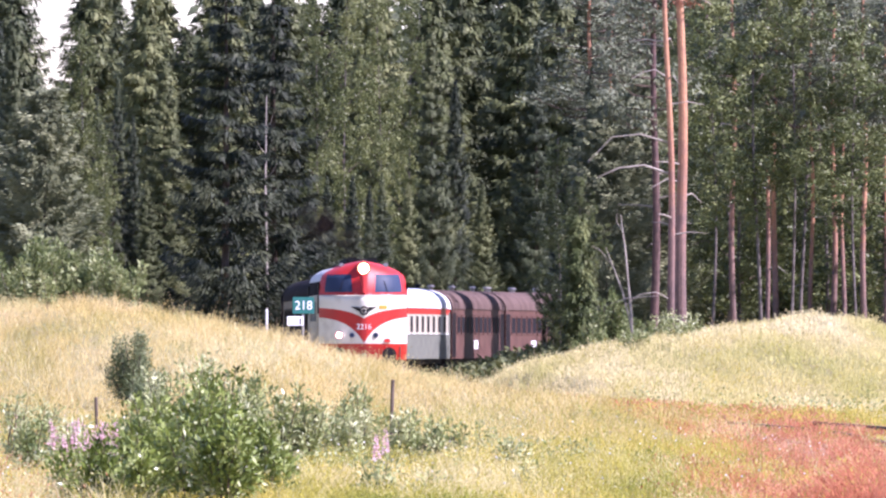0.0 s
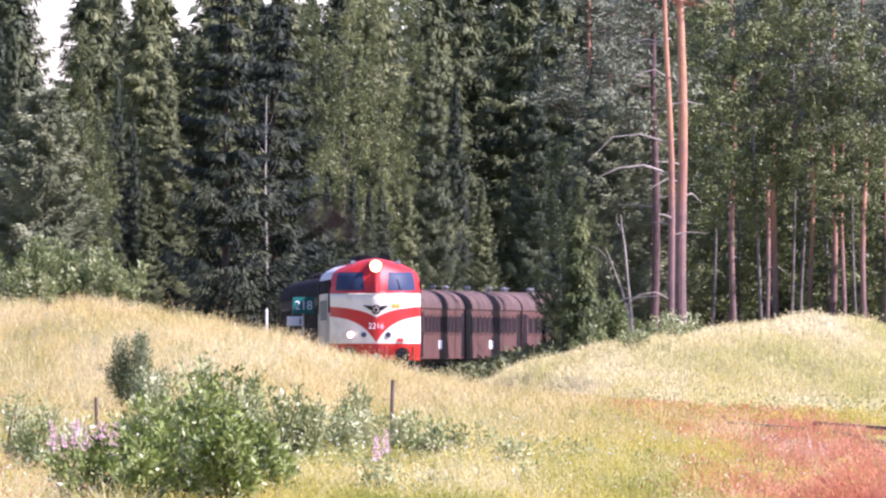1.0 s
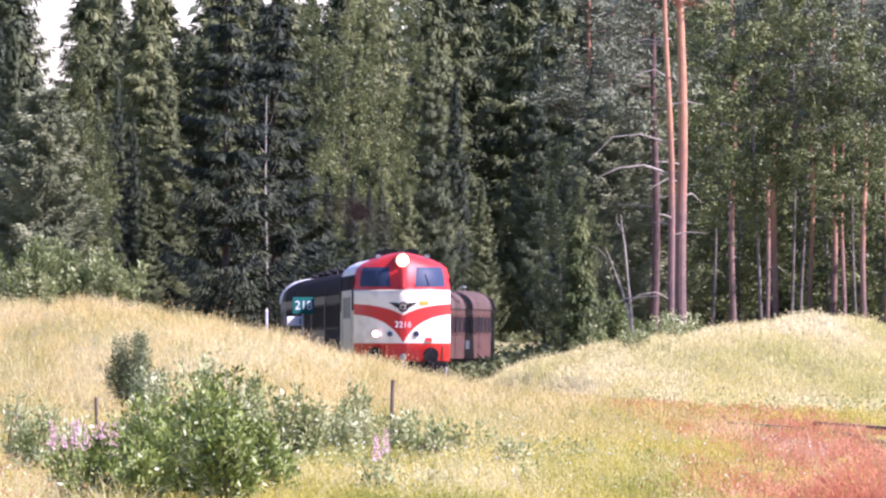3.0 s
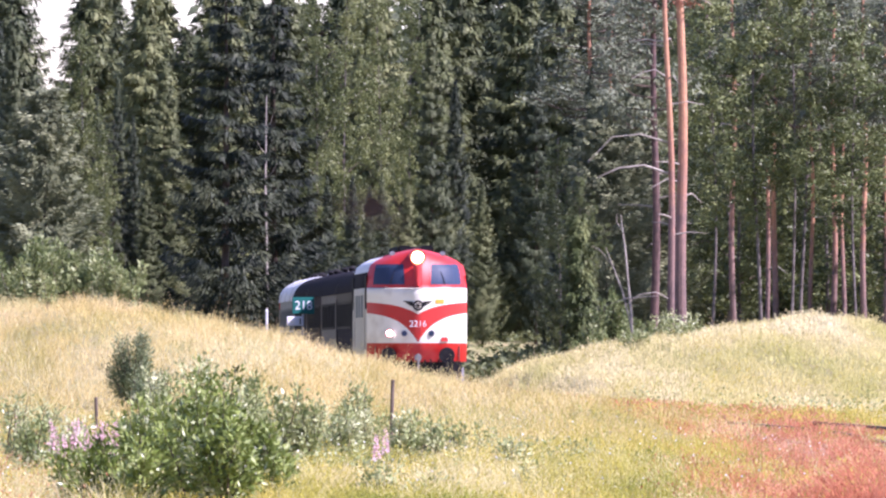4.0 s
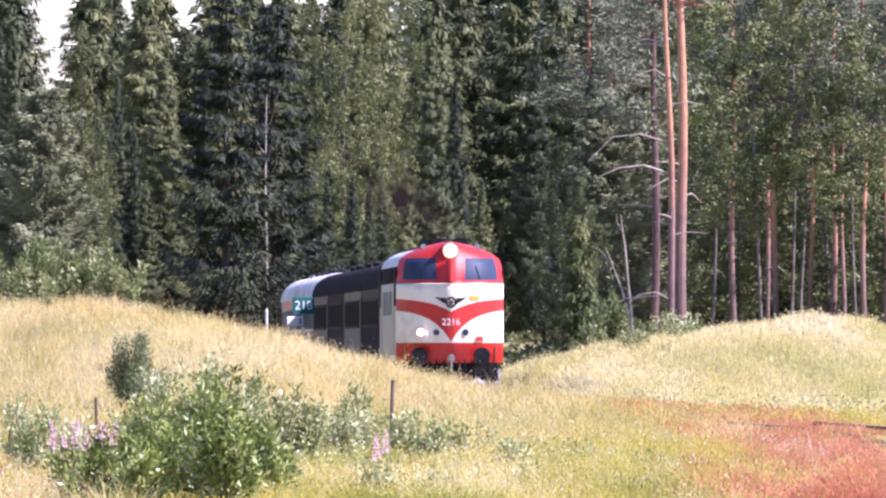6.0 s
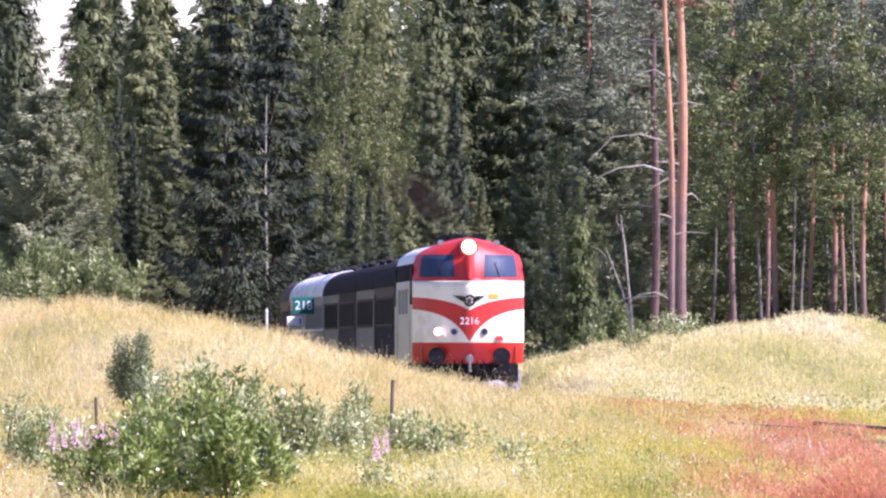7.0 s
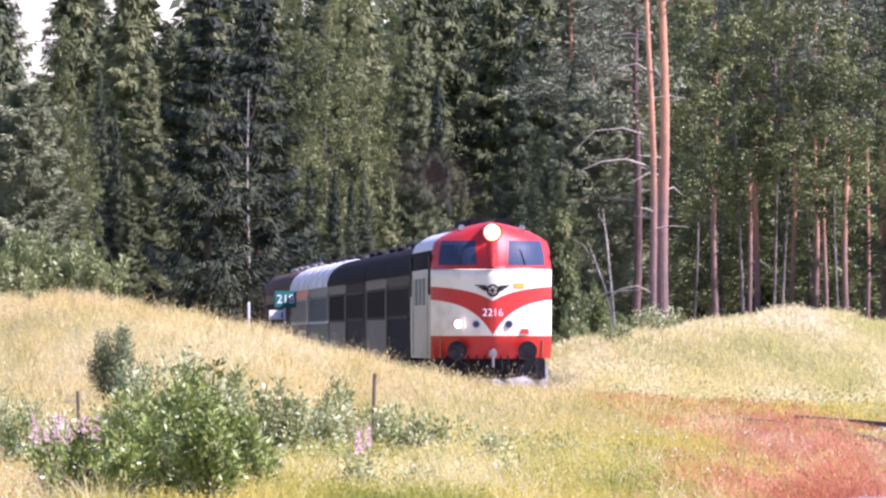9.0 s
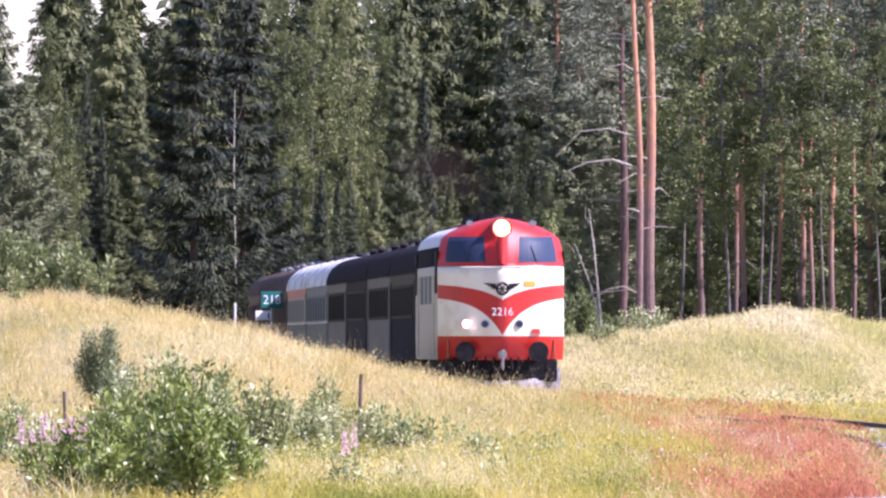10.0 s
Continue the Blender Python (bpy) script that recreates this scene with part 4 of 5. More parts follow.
spruces = Stand([spruce_proto(22, 5.0, 11, L_SPRUCE, 0.26, 0.15, 0.72), spruce_proto(22, 4.4, 12, L_SPRUCE, 0.36, 0.15, 0.75), spruce_proto(22, 4.7, 13, L_SPRUCE2, 0.26, 0.15, 0.72), spruce_proto(22, 4.0, 14, L_SPRUCE2, 0.40, 0.15, 0.75)], [22, 22, 22, 22])
dark_spruces = Stand([spruce_proto(18, 4.3, 18, L_SHADED, 0.34, 0.15, 0.95, tier=1.35), spruce_proto(18, 3.9, 19, L_SHADED, 0.42, 0.15, 0.95, tier=1.25)], [18, 18])
back_spruces = Stand([spruce_proto(22, 4.6, 15, L_SPRUCE, 0.3, 0.25, 0.68, twig=1.25, thick=1.25), spruce_proto(22, 4.2, 16, L_SPRUCE2, 0.34, 0.25, 0.68, twig=1.25, thick=1.25), spruce_proto(22, 3.8, 17, L_SPRUCE2, 0.26, 0.25, 0.68, twig=1.25, thick=1.25)], [22, 22, 22])
pines = Stand([pine_proto(21, 0.6, 2.4, 21, 0.13, low_part=0.45, stubs=3), pine_proto(21, 0.64, 2.1, 22, 0.105, low_part=0.5, stubs=3), spruce_proto(15, 4.1, 23, L_PINE2, -0.3, 0.13, 0.5, "bushy pine with grey-green needles at the meadow's edge", "pine_tree", 1.0, hang=0.1)], [21, 21, 15])
birches = Stand([birch_proto(17, 0.40, 2.3, 31), birch_proto(18, 0.44, 2.1, 32), birch_proto(16, 0.36, 2.4, 33)], [17, 18, 16])
leafy_birches = Stand([birch_proto(17, 0.10, 2.6, 35), birch_proto(17, 0.12, 2.4, 36, mat=L_FRESH), birch_proto(17, 0.2, 2.5, 37, mat=L_FRESH)], [17, 17, 17])


def height_for(px, d, top):
    """Height of a tree at that bearing whose tip reaches the elevation top above eye level (lens units)."""
    return EYE + top * d / F - ground_at(px * d / F, d)


# front row: bearing, distance, elevation of the tip, prototype, width
FRONT = [
    (-790, 690, 605, 1, 0.7), (-762, 650, 585, 0, 0.55), (-612, 690, 660, 0, 0.7), (-575, 660, 640, 1, 0.7),
    (-548, 650, 600, 0, 0.8), (-492, 632, 510, 2, 0.85), (-525, 612, 300, 3, 0.9), (-468, 680, 590, 3, 0.7),
    (-420, 650, 620, 0, 0.9), (-205, 655, 470, 0, 0.95),
    (-168, 676, 455, 2, 1.0), (-130, 684, 430, 0, 0.9), (-62, 702, 505, 2, 0.95), (-95, 712, 540, 3, 1.0), (-235, 650, 430, 1, 0.9), (-160, 664, 425, 1, 0.9), (-108, 694, 420, 1, 0.9), (-20, 725, 760, 1, 1.0),
    (22, 728, 700, 0, 0.9), (70, 722, 500, 2, 0.95), (105, 745, 740, 3, 1.0), (165, 745, 740, 1, 1.0), (225, 765, 760, 0, 0.9), (195, 755, 660, 3, 1.0),
    (212, 585, 420, 1, 1.0), (262, 640, 740, 0, 0.9), (355, 640, 740, 3, 0.85), (178, 600, 190, 3, 0.9),
]
for k, (px, d, tip, i, wide) in enumerate(FRONT):
    spruces.add(i, px, d, height_for(px, d, tip), k * 1.7, wide)
# dark spruces in the black gaps, the shade there put into their needle colour
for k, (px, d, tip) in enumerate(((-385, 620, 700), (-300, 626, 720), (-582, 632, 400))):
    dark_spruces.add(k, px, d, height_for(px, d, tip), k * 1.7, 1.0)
# deeper rows of spruce that close the view
for row, d in enumerate((775, 835)):
    for px in np.arange(-860, 900, (76, 84)[row]):
        q = float(px + RNG.uniform(-30, 30))
        dd = float(d + RNG.uniform(-22, 22))
        if abs(q * dd / F - float(line_x(dd))) < 4.5:
            continue
        tip = RNG.uniform(620, 760)
        if -738 < q < -640:
            tip = RNG.uniform(430, 490)
        if -495 < q < -405:
            tip = RNG.uniform(545, 600)
        back_spruces.add(int(RNG.integers(0, 3)), q, dd, height_for(q, dd, tip), float(RNG.uniform(0, 6)))
# spruces among the stand beyond the bank, right of the line
for k, (px, d, tip) in enumerate(((400, 640, 690), (470, 650, 700), (540, 660, 690), (610, 650, 700), (690, 660, 710), (760, 650, 700), (840, 660, 700), (440, 700, 720), (580, 700, 740), (720, 700, 740), (510, 610, 330), (620, 600, 300), (780, 610, 330))):
    back_spruces.add(k, px, d, height_for(px, d, tip), k * 2.2, 0.9)
# bushy pines at the meadow's edge
for px, d, tip, i in ((-705, 520, 462, 2), (-755, 526, 528, 2), (-800, 532, 540, 2), (-850, 530, 570, 2), (-664, 535, 405, 2), (-690, 512, 330, 2), (292, 585, 640, 2), (345, 590, 700, 2), (385, 610, 690, 2), (250, 600, 520, 2)):
    pines.add(i, px, d, height_for(px, d, tip), px * 0.1)
# mixed stand of pine and birch behind the bank
for k, (px, d, tip) in enumerate(((513, 572, 690), (574, 550, 660), (587, 548, 690), (652, 548, 700), (691, 550, 690), (708, 566, 690), (745, 570, 690), (783, 555, 690), (812, 545, 690), (850, 556, 680))):
    pines.add(k % 2, px, d, height_for(px, d, tip) * 1.12, k * 2.1, 1.15)
for k, (px, d, tip) in enumerate(((477, 545, 640), (618, 538, 700), (636, 560, 690), (728, 536, 700), (825, 540, 650), (555, 538, 690))):
    birches.add(k, px, d, height_for(px, d, tip), k * 1.3, 1.1)
for k, (px, d, tip) in enumerate(((530, 585, 690), (560, 605, 690), (672, 580, 690), (775, 585, 680), (880, 575, 640), (735, 600, 690), (600, 600, 700), (500, 595, 700), (680, 605, 700), (800, 600, 660))):
    leafy_birches.add(0, px, d, height_for(px, d, tip), k * 1.3, 1.2)
# pines close to the line on the inside of the curve
for k, (px, d) in enumerate(((262, 646), (300, 655), (352, 664), (330, 676))):
    pines.add(k % 2, px, d, 21, k * 1.3, 1.5)
# lighter broad-leaved trees among the spruces
for k, (px, d, tip, i) in enumerate(((-641, 598, 572, 1), (-600, 602, 485, 1), (-172, 706, 640, 2), (-112, 722, 630, 2), (-60, 738, 610, 2), (205, 572, 395, 0), (240, 566, 330, 0), (-225, 700, 620, 2))):
    leafy_birches.add(i, px, d, height_for(px, d, tip), k * 1.9, 0.8)
# spruces that close the gap over the line
for k, (px, d, tip) in enumerate(((190, 800, 780), (240, 815, 790), (290, 805, 780), (335, 790, 760), (385, 800, 770), (440, 800, 770))):
    back_spruces.add(k, px, d, height_for(px, d, tip), k * 1.1, 1.1)


def bare_birch():
    """A thin dead birch stem standing against the dark spruces."""
    x, y = -313 * 623.0 / F, 623.0
    top = empty("birch_tree", Matrix.Translation((x, y, ground_at(x, y))), label="thin white dead birch stem among dark spruces", category="tree", group="trees of the forest")
    limb([(0, 0, -0.4), (0.05, 0, 4), (-0.04, 0, 8.5), (0.02, 0, 12.5)], [0.07, 0.06, 0.05, 0.02], M_DEADWOOD, top, "trunk", 8)
    for z, dx in ((8.8, 0.5), (9.9, -0.45), (11.0, 0.35)):
        limb([(0, 0, z), (dx * 0.6, -0.1, z + 0.3), (dx, -0.15, z + 0.7)], [0.02, 0.014, 0.005], M_DEADWOOD, top, "limb", 5)


bare_birch()

# unseen spruces added beyond both edges to block sky fill and shade the stand
for k, y in enumerate(range(246, 620, 12)):
    x = -23.0 - 3.0 * (k % 3) - max(0, y - 480) * 0.05
    back_spruces.add(k, x * F / y, float(y), 17.0 + k % 4, k * 1.9)
for k, (px, d, h) in enumerate(((930, 545, 19), (985, 575, 20), (1040, 550, 18), (1090, 600, 21), (1150, 560, 19), (1010, 630, 21), (1220, 600, 20), (940, 640, 21), (1110, 650, 21))):
    back_spruces.add(k, px, d, h, k * 1.4)


def far_woods():
    """Dense woods far behind, uneven along their top."""
    g = np.random.default_rng(5)
    k = 30000
    px = g.uniform(-1100, 1100, k)
    d = g.uniform(950, 1010, k)
    top = 655 + 45 * np.sin(px * 0.071) + 30 * np.sin(px * 0.19 + 1) - 230 * ease(px, -790, -735) * (1 - ease(px, -665, -630)) - 70 * ease(px, -500, -470) * (1 - ease(px, -425, -400))
    x = px * d / F
    z = 0.5 + (top * d / F) * g.uniform(0.02, 1.0, k) * (1 - 0.12 * np.abs(np.sin(px * 0.11)))
    al = unit(np.stack([g.normal(0, 1, k), g.normal(0, 0.4, k), g.normal(-0.5, 0.5, k)], 1))
    ac = unit(np.cross(al, g.normal(0, 0.4, (k, 3)) + np.array([0, 1.0, 0])))
    ob = np_mesh("far_woods", kites(np.stack([x, d, z], 1), al, ac, g.uniform(0.7, 1.5, k), g.uniform(0.35, 0.8, k)), 4, L_SPRUCE)
    return tagged(ob, "dark spruce woods far behind the line", "woods", kind="stuff")


far_woods()

# unseen spruces added off to the right to shade the pines' lower trunks
for k, (px, d, h) in enumerate(((1010, 490, 17.5), (1050, 487, 17.5), (1095, 493, 18), (1150, 486, 18), (1020, 503, 17.5), (1110, 505, 18))):
    back_spruces.add(k, px, d, h, k * 1.2, 0.8)

# the two tall bare pines that stand in front of the wood
for px, d, rad, lean, seed, name in ((424, 500, 0.215, -0.006, 41, "tall pine with sunlit orange trunk, bare below a high crown"), (408, 498, 0.135, -0.02, 42, "slender pine with reddish trunk and dead side branches"), (374, 530, 0.16, 0.002, 43, "dark reddish pine trunk, the wood's shade put into its bark colour")):
    tall = pine_proto(21, 0.42 if seed == 43 else 0.66, 2.2, seed, rad, lean, 60, 0.27, 8, M_BARK_SHADED if seed == 43 else None, name)
    put(tall, px, d, 1.0, 0.0, True)
    if seed == 41:
        g = np.random.default_rng(44)
        cs = np.array([0.05, -0.3, 12.9]) + g.normal(0, 1, (9, 3)) * np.array([0.42, 0.3, 0.22])
        np_mesh("dead_twigs", clump_crown(cs, [0.26] * 9, 60, 0.2, 0.03, g, -0.4), 4, M_RUSTY_NEEDLES, tall, "dry rust-red needles")
    if seed == 42:
        for z, ln, dz, r in ((6.9, 2.6, 0.15, 0.05), (8.0, 2.9, -0.4, 0.035), (10.3, 1.3, 0.25, 0.03), (2.4, 1.7, 0.1, 0.025)):
            limb([Vector((-0.02 * z, 0, z)), Vector((-0.02 * z - ln * 0.35, -0.3, z + 0.30)), Vector((-0.02 * z - ln * 0.7, -0.4, z + 0.2)), Vector((-0.02 * z - ln, -0.5, z + dz - 0.3))], [r, r * 0.8, r * 0.55, 0.01], M_DEADWOOD, tall, "dead_branch", 6)


# ---- shrubs, snag, posts, sign ----
SHRUBS = []


def shrub(name, label, x, y, w, h, material, seed, leaf=(0.075, 0.026), count=2600, stems=14, category="shrub", group=""):
    """Many thin stems from one root, leaves all along them, denser outwards."""
    g = np.random.default_rng(seed)
    top = empty(name, Matrix.Translation((x, y, ground_at(x, y))), label=label, category=category, group=group)
    pos, al = [], []
    bm = bmesh.new()
    for k in range(stems):
        a = g.uniform(0, 2 * math.pi)
        out = g.uniform(0.1, 1.0) ** 0.7 * w / 2
        hh = h * g.uniform(0.42, 1.12) * (1 - 0.35 * (out / (w / 2)) ** 2)
        p0 = Vector((math.cos(a) * out * 0.15, math.sin(a) * out * 0.15, -0.05))
        p1 = Vector((math.cos(a) * out * 0.6, math.sin(a) * out * 0.6, hh * 0.55))
        p2 = Vector((math.cos(a) * out + g.normal(0, 0.05), math.sin(a) * out, hh))
        tube(bm, [p0, p1, p2], [0.012 * h, 0.008 * h, 0.003], 5)
        m = count // stems
        t = g.uniform(0.12, 1.0, m) ** 0.7
        q = np.array(p0) * ((1 - t) ** 2)[:, None] + 2 * np.array(p1) * (t * (1 - t))[:, None] + np.array(p2) * (t ** 2)[:, None]
        spread = (0.035 + 0.12 * w / 2 * (1.15 - t))[:, None]
        off = g.normal(0, 1, (m, 3)) * spread
        pos.append(q + off)
        al.append(unit(off) * 0.7 + UP * 0.45 + g.normal(0, 0.4, (m, 3)))
    tagged(part("stem", bm, M_BARK_SPRUCE, top), kind="stuff")
    pos, al = np.concatenate(pos), unit(np.concatenate(al))
    pos[:, 2] = np.maximum(pos[:, 2], 0.02)
    ac = unit(np.cross(al, g.normal(0, 1, al.shape)))
    k = len(pos)
    np_mesh("foliage", kites(pos, al, ac, g.uniform(0.6, 1.3, k) * leaf[0], g.uniform(0.7, 1.3, k) * leaf[1]), 4, material, top)
    SHRUBS.append((top, top.matrix_world.copy(), seed))
    return top


def spot(px, d):
    return px * d / F


GREEN_SHRUB = "bright green willow shrub growing in the meadow grass"
for k, (px, d, w, h, n_) in enumerate(((-505, 141, 1.0, 1.12, 3000), (-440, 139, 0.8, 1.22, 2600), (-385, 136, 0.8, 1.1, 2600), (-330, 138, 0.6, 0.85, 1500), (-600, 137, 0.8, 0.78, 1700), (-650, 139, 0.5, 0.6, 800), (-545, 136, 0.6, 0.75, 1300), (-300, 140, 0.6, 0.62, 1100), (-455, 150, 1.1, 1.32, 2600), (-400, 152, 0.8, 1.3, 1800), (-530, 153, 0.9, 1.05, 1900), (-350, 150, 0.7, 1.12, 1500))):
    shrub("willow_shrub", GREEN_SHRUB, spot(px, d), d, w, h, L_WILLOW, 50 + k, (0.085, 0.034), n_, 16, group="willow shrubs in the meadow")
for k, (px, d, w, h, n_) in enumerate(((-405, 178, 1.1, 1.5, 3000), (-345, 182, 0.9, 1.55, 2400), (-285, 186, 0.9, 1.25, 2000), (-140, 196, 0.7, 1.2, 1800), (-178, 192, 0.6, 0.85, 1100), (-65, 190, 0.7, 0.8, 1100), (-20, 185, 0.5, 0.65, 700), (-240, 186, 0.7, 0.95, 1300), (-730, 170, 0.6, 0.9, 800), (-475, 184, 1.2, 1.45, 2600), (-520, 190, 1.0, 1.3, 1800), (-650, 165, 0.7, 0.7, 900), (20, 195, 0.4, 0.6, 500))):
    shrub("willow_shrub", "grey-green young willow shrub among tall grass", spot(px, d), d, w, h, L_BUSH, 70 + k, (0.085, 0.034), n_, 12, group="willow shrubs in the meadow")
for k, (px, d, w, h, n_) in enumerate(((-735, 362, 4.0, 2.65, 8500), (-645, 356, 2.4, 2.45, 5600), (-578, 350, 1.4, 1.95, 3000), (-800, 366, 3.0, 2.7, 5000))):
    shrub("willow_bush", "large pale green willow bush behind the grassy bank", spot(px, d), d, w, h, L_BUSH2, 90 + k, (0.15, 0.07), n_, 26, group="willow bushes behind the bank")
for k, (px, d, w, h) in enumerate(((290, 512, 1.7, 2.9), (345, 520, 1.6, 2.2), (268, 505, 1.3, 1.8), (370, 508, 1.0, 1.4))):
    shrub("rowan_shrub", "light green leafy shrub beside the bank", spot(px, d), d, w, h, L_BUSH2, 110 + k, (0.15, 0.08), 3200, 22, group="shrubs beside the bank")
shrub("leafy_sapling", "thin leafy sapling on the grassy bank", spot(-700, 308), 308, 0.5, 0.95, L_BUSH, 121, (0.09, 0.035), 420, 5)
shrub("low_green_shrub", "low green shrub in the dry grass of the bank", spot(415, 421), 421, 2.0, 0.75, L_BUSH, 122, (0.1, 0.05), 1100, 16)
shrub("low_green_shrub", "low green shrub in the dry grass of the bank", spot(345, 416), 416, 1.2, 0.6, L_BUSH, 123, (0.1, 0.05), 600, 10)
shrub("juniper", "young bushy juniper on the slope of the bank", spot(-550, 264), 264, 1.15, 1.5, L_JUNIPER, 130, (0.075, 0.02), 8000, 34)
shrub("juniper", "young bushy juniper on the slope of the bank", spot(-520, 260), 260, 0.8, 0.95, L_JUNIPER, 131, (0.075, 0.02), 3500, 18)
column = spruce_proto(5.7, 0.72, 131, L_COLUMN, -0.6, 0.09, 0.22, "dark columnar juniper beside the line", "juniper", 0.6, "")
put(column, 238, 520, 1.0, 0.0, True)


def dead_tree():
    top = empty("dead_tree", Matrix.Translation((spot(338, 497), 497, ground_at(spot(338, 497), 497))), label="thin bare grey dead tree beside the bank", category="tree")
    limb([(0, 0, -0.3), (-0.1, 0, 2.0), (-0.3, 0, 4.2), (-0.48, 0, 5.6)], [0.06, 0.05, 0.035, 0.012], M_DEADWOOD, top, "trunk", 8)
    limb([(-0.05, 0, 1.4), (-0.4, -0.1, 2.8), (-1.0, -0.2, 4.4)], [0.035, 0.03, 0.01], M_DEADWOOD, top)
    limb([(-1.0, 0, 2.35), (-0.3, -0.1, 2.6), (0.9, -0.1, 2.7)], [0.012, 0.03, 0.008], M_DEADWOOD, top)
    limb([(-0.4, 0, 5.0), (-0.62, 0, 5.3), (-0.6, 0, 5.75)], [0.015, 0.012, 0.006], M_DEADWOOD, top)
    limb([(-0.8, -0.15, 3.8), (-1.2, -0.2, 4.3), (-1.55, -0.2, 4.5)], [0.018, 0.012, 0.005], M_DEADWOOD, top)


dead_tree()


def fence_post(px, d, h, r, lean, label):
    x = spot(px, d)
    bm = bmesh.new()
    tube(bm, [(0, 0, -0.2), (lean * 0.4, 0, h * 0.45), (lean, 0.01, h - 0.02), (lean, 0.01, h)], [r * 1.05, r, r * 0.95, r * 0.7], 9)
    ob = part("fence_post", bm, M_POSTWOOD)
    ob.matrix_world = Matrix.Translation((x, d, ground_at(x, d)))
    return tagged(ob, label, "post", "old fence posts")


fence_post(-92, 235, 1.12, 0.034, 0.03, "weathered wooden fence post in the meadow")
fence_post(-612, 238, 0.72, 0.03, -0.02, "thin weathered fence post beside a juniper")


def km_sign():
    x, d = spot(-247, 485), 485
    g0 = ground_at(x, d)
    top = empty("kilometre_sign", Matrix.Translation((x, d, g0)) @ Matrix.Rotation(radians(20), 4, "Z"), label="teal kilometre sign reading 218 on a metal post", category="sign")
    bm = bmesh.new()
    rod(bm, (0, 0.05, -0.3), (0, 0.05, 3.05 - g0), 0.04, 0.04, 10)
    part("post", bm, M_GALV, top)
    bm = bmesh.new()
    box(bm, (0, 0, 2.82 - g0), (0.80, 0.03, 0.58), 0.012)
    plate = part("plate", bm, M_TEAL, top, "teal enamel plate with white number")
    text_mesh("number", "218", 0.44, Matrix.Translation((0, -0.022, 2.81 - g0)) @ Matrix.Rotation(math.pi / 2, 4, "X"), M_SIGNWHITE, plate)
    bm = bmesh.new()
    box(bm, (-0.3, 0.0, 2.28 - g0), (0.6, 0.03, 0.32), 0.012)
    lowp = part("small_plate", bm, M_SIGNWHITE, top, "small white plate")
    bm = bmesh.new()
    box(bm, (-0.12, -0.02, 2.27 - g0), (0.05, 0.012, 0.2))
    part("mark", bm, M_BLACK, lowp)


km_sign()
bm = bmesh.new()
rod(bm, (0, 0, -0.4), (0, 0, 2.1), 0.045, 0.045, 10)
rod(bm, (0, 0, 2.1), (0, 0, 2.14), 0.045, 0.02, 10)
stake = part("marker_post", bm, M_SIGNWHITE)
stake.matrix_world = Matrix.Translation((spot(-312, 478), 478, 2.68 - 2.14))
tagged(stake, "slim pale marker post beside the line", "post")


def fireweed(px, d, n_, seed):
    """A patch of stalks with pink flower spikes."""
    g = np.random.default_rng(seed)
    for k in range(n_):
        x, y = spot(px, d) + g.normal(0, 0.22), d + g.normal(0, 1.2)
        h = g.uniform(0.5, 0.8)
        top = empty("fireweed", Matrix.Translation((x, y, ground_at(x, y))), label="pink flowering fireweed stalk in the meadow", category="flower", group="fireweed")
        bm = bmesh.new()
        tube(bm, [(0, 0, -0.02), (0.02, 0, h * 0.5), (g.normal(0, 0.05), 0, h)], [0.006, 0.005, 0.002], 5)
        part("stalk", bm, L_WILLOW, top)
        m = 60
        t = g.uniform(0.55, 1.0, m)
        a = g.uniform(0, 6.28, m)
        rad = 0.036 * (1.15 - t) / 0.6 + 0.008
        pos = np.stack([np.cos(a) * rad * 0.2, np.sin(a) * rad * 0.2, t * h], 1)
        al = unit(np.stack([np.cos(a), np.sin(a), g.uniform(-0.2, 0.4, m)], 1))
        ac = unit(np.cross(al, g.normal(0, 1, al.shape)))
        np_mesh("flower_spike", kites(pos, al, ac, rad * 1.3, rad * 0.9), 4, M_PINK, top)
        m = 26
        t = g.uniform(0.05, 0.6, m)
        a = g.uniform(0, 6.28, m)
        pos = np.stack([np.zeros(m), np.zeros(m), t * h], 1)
        al = unit(np.stack([np.cos(a), np.sin(a), g.uniform(-0.3, 0.4, m)], 1))
        np_mesh("foliage", kites(pos, al, unit(np.cross(al, g.normal(0, 1, al.shape))), g.uniform(0.07, 0.13, m), g.uniform(0.015, 0.025, m)), 4, L_WILLOW, top)


fireweed(-622, 159, 26, 1)
fireweed(-108, 163, 3, 2)
fireweed(-690, 170, 3, 3)
fireweed(-735, 190, 3, 4)


for k, (px, d, w, h, n_) in enumerate(((-762, 186, 0.5, 1.2, 420), (-745, 230, 0.45, 1.0, 320), (-700, 215, 0.5, 0.9, 380), (-250, 215, 0.5, 0.9, 420), (-205, 222, 0.45, 0.8, 340), (75, 200, 0.45, 0.6, 320), (120, 176, 0.5, 0.45, 300), (230, 190, 0.45, 0.4, 260), (160, 160, 0.5, 0.4, 300), (-120, 150, 0.5, 0.45, 300), (-30, 146, 0.45, 0.4, 260))):
    shrub("tall_weed", "tall leafy weed standing in the meadow grass", spot(px, d), d, w, h, L_BUSH, 140 + k, (0.085, 0.028), n_, 6, "plant", "weeds in the meadow")


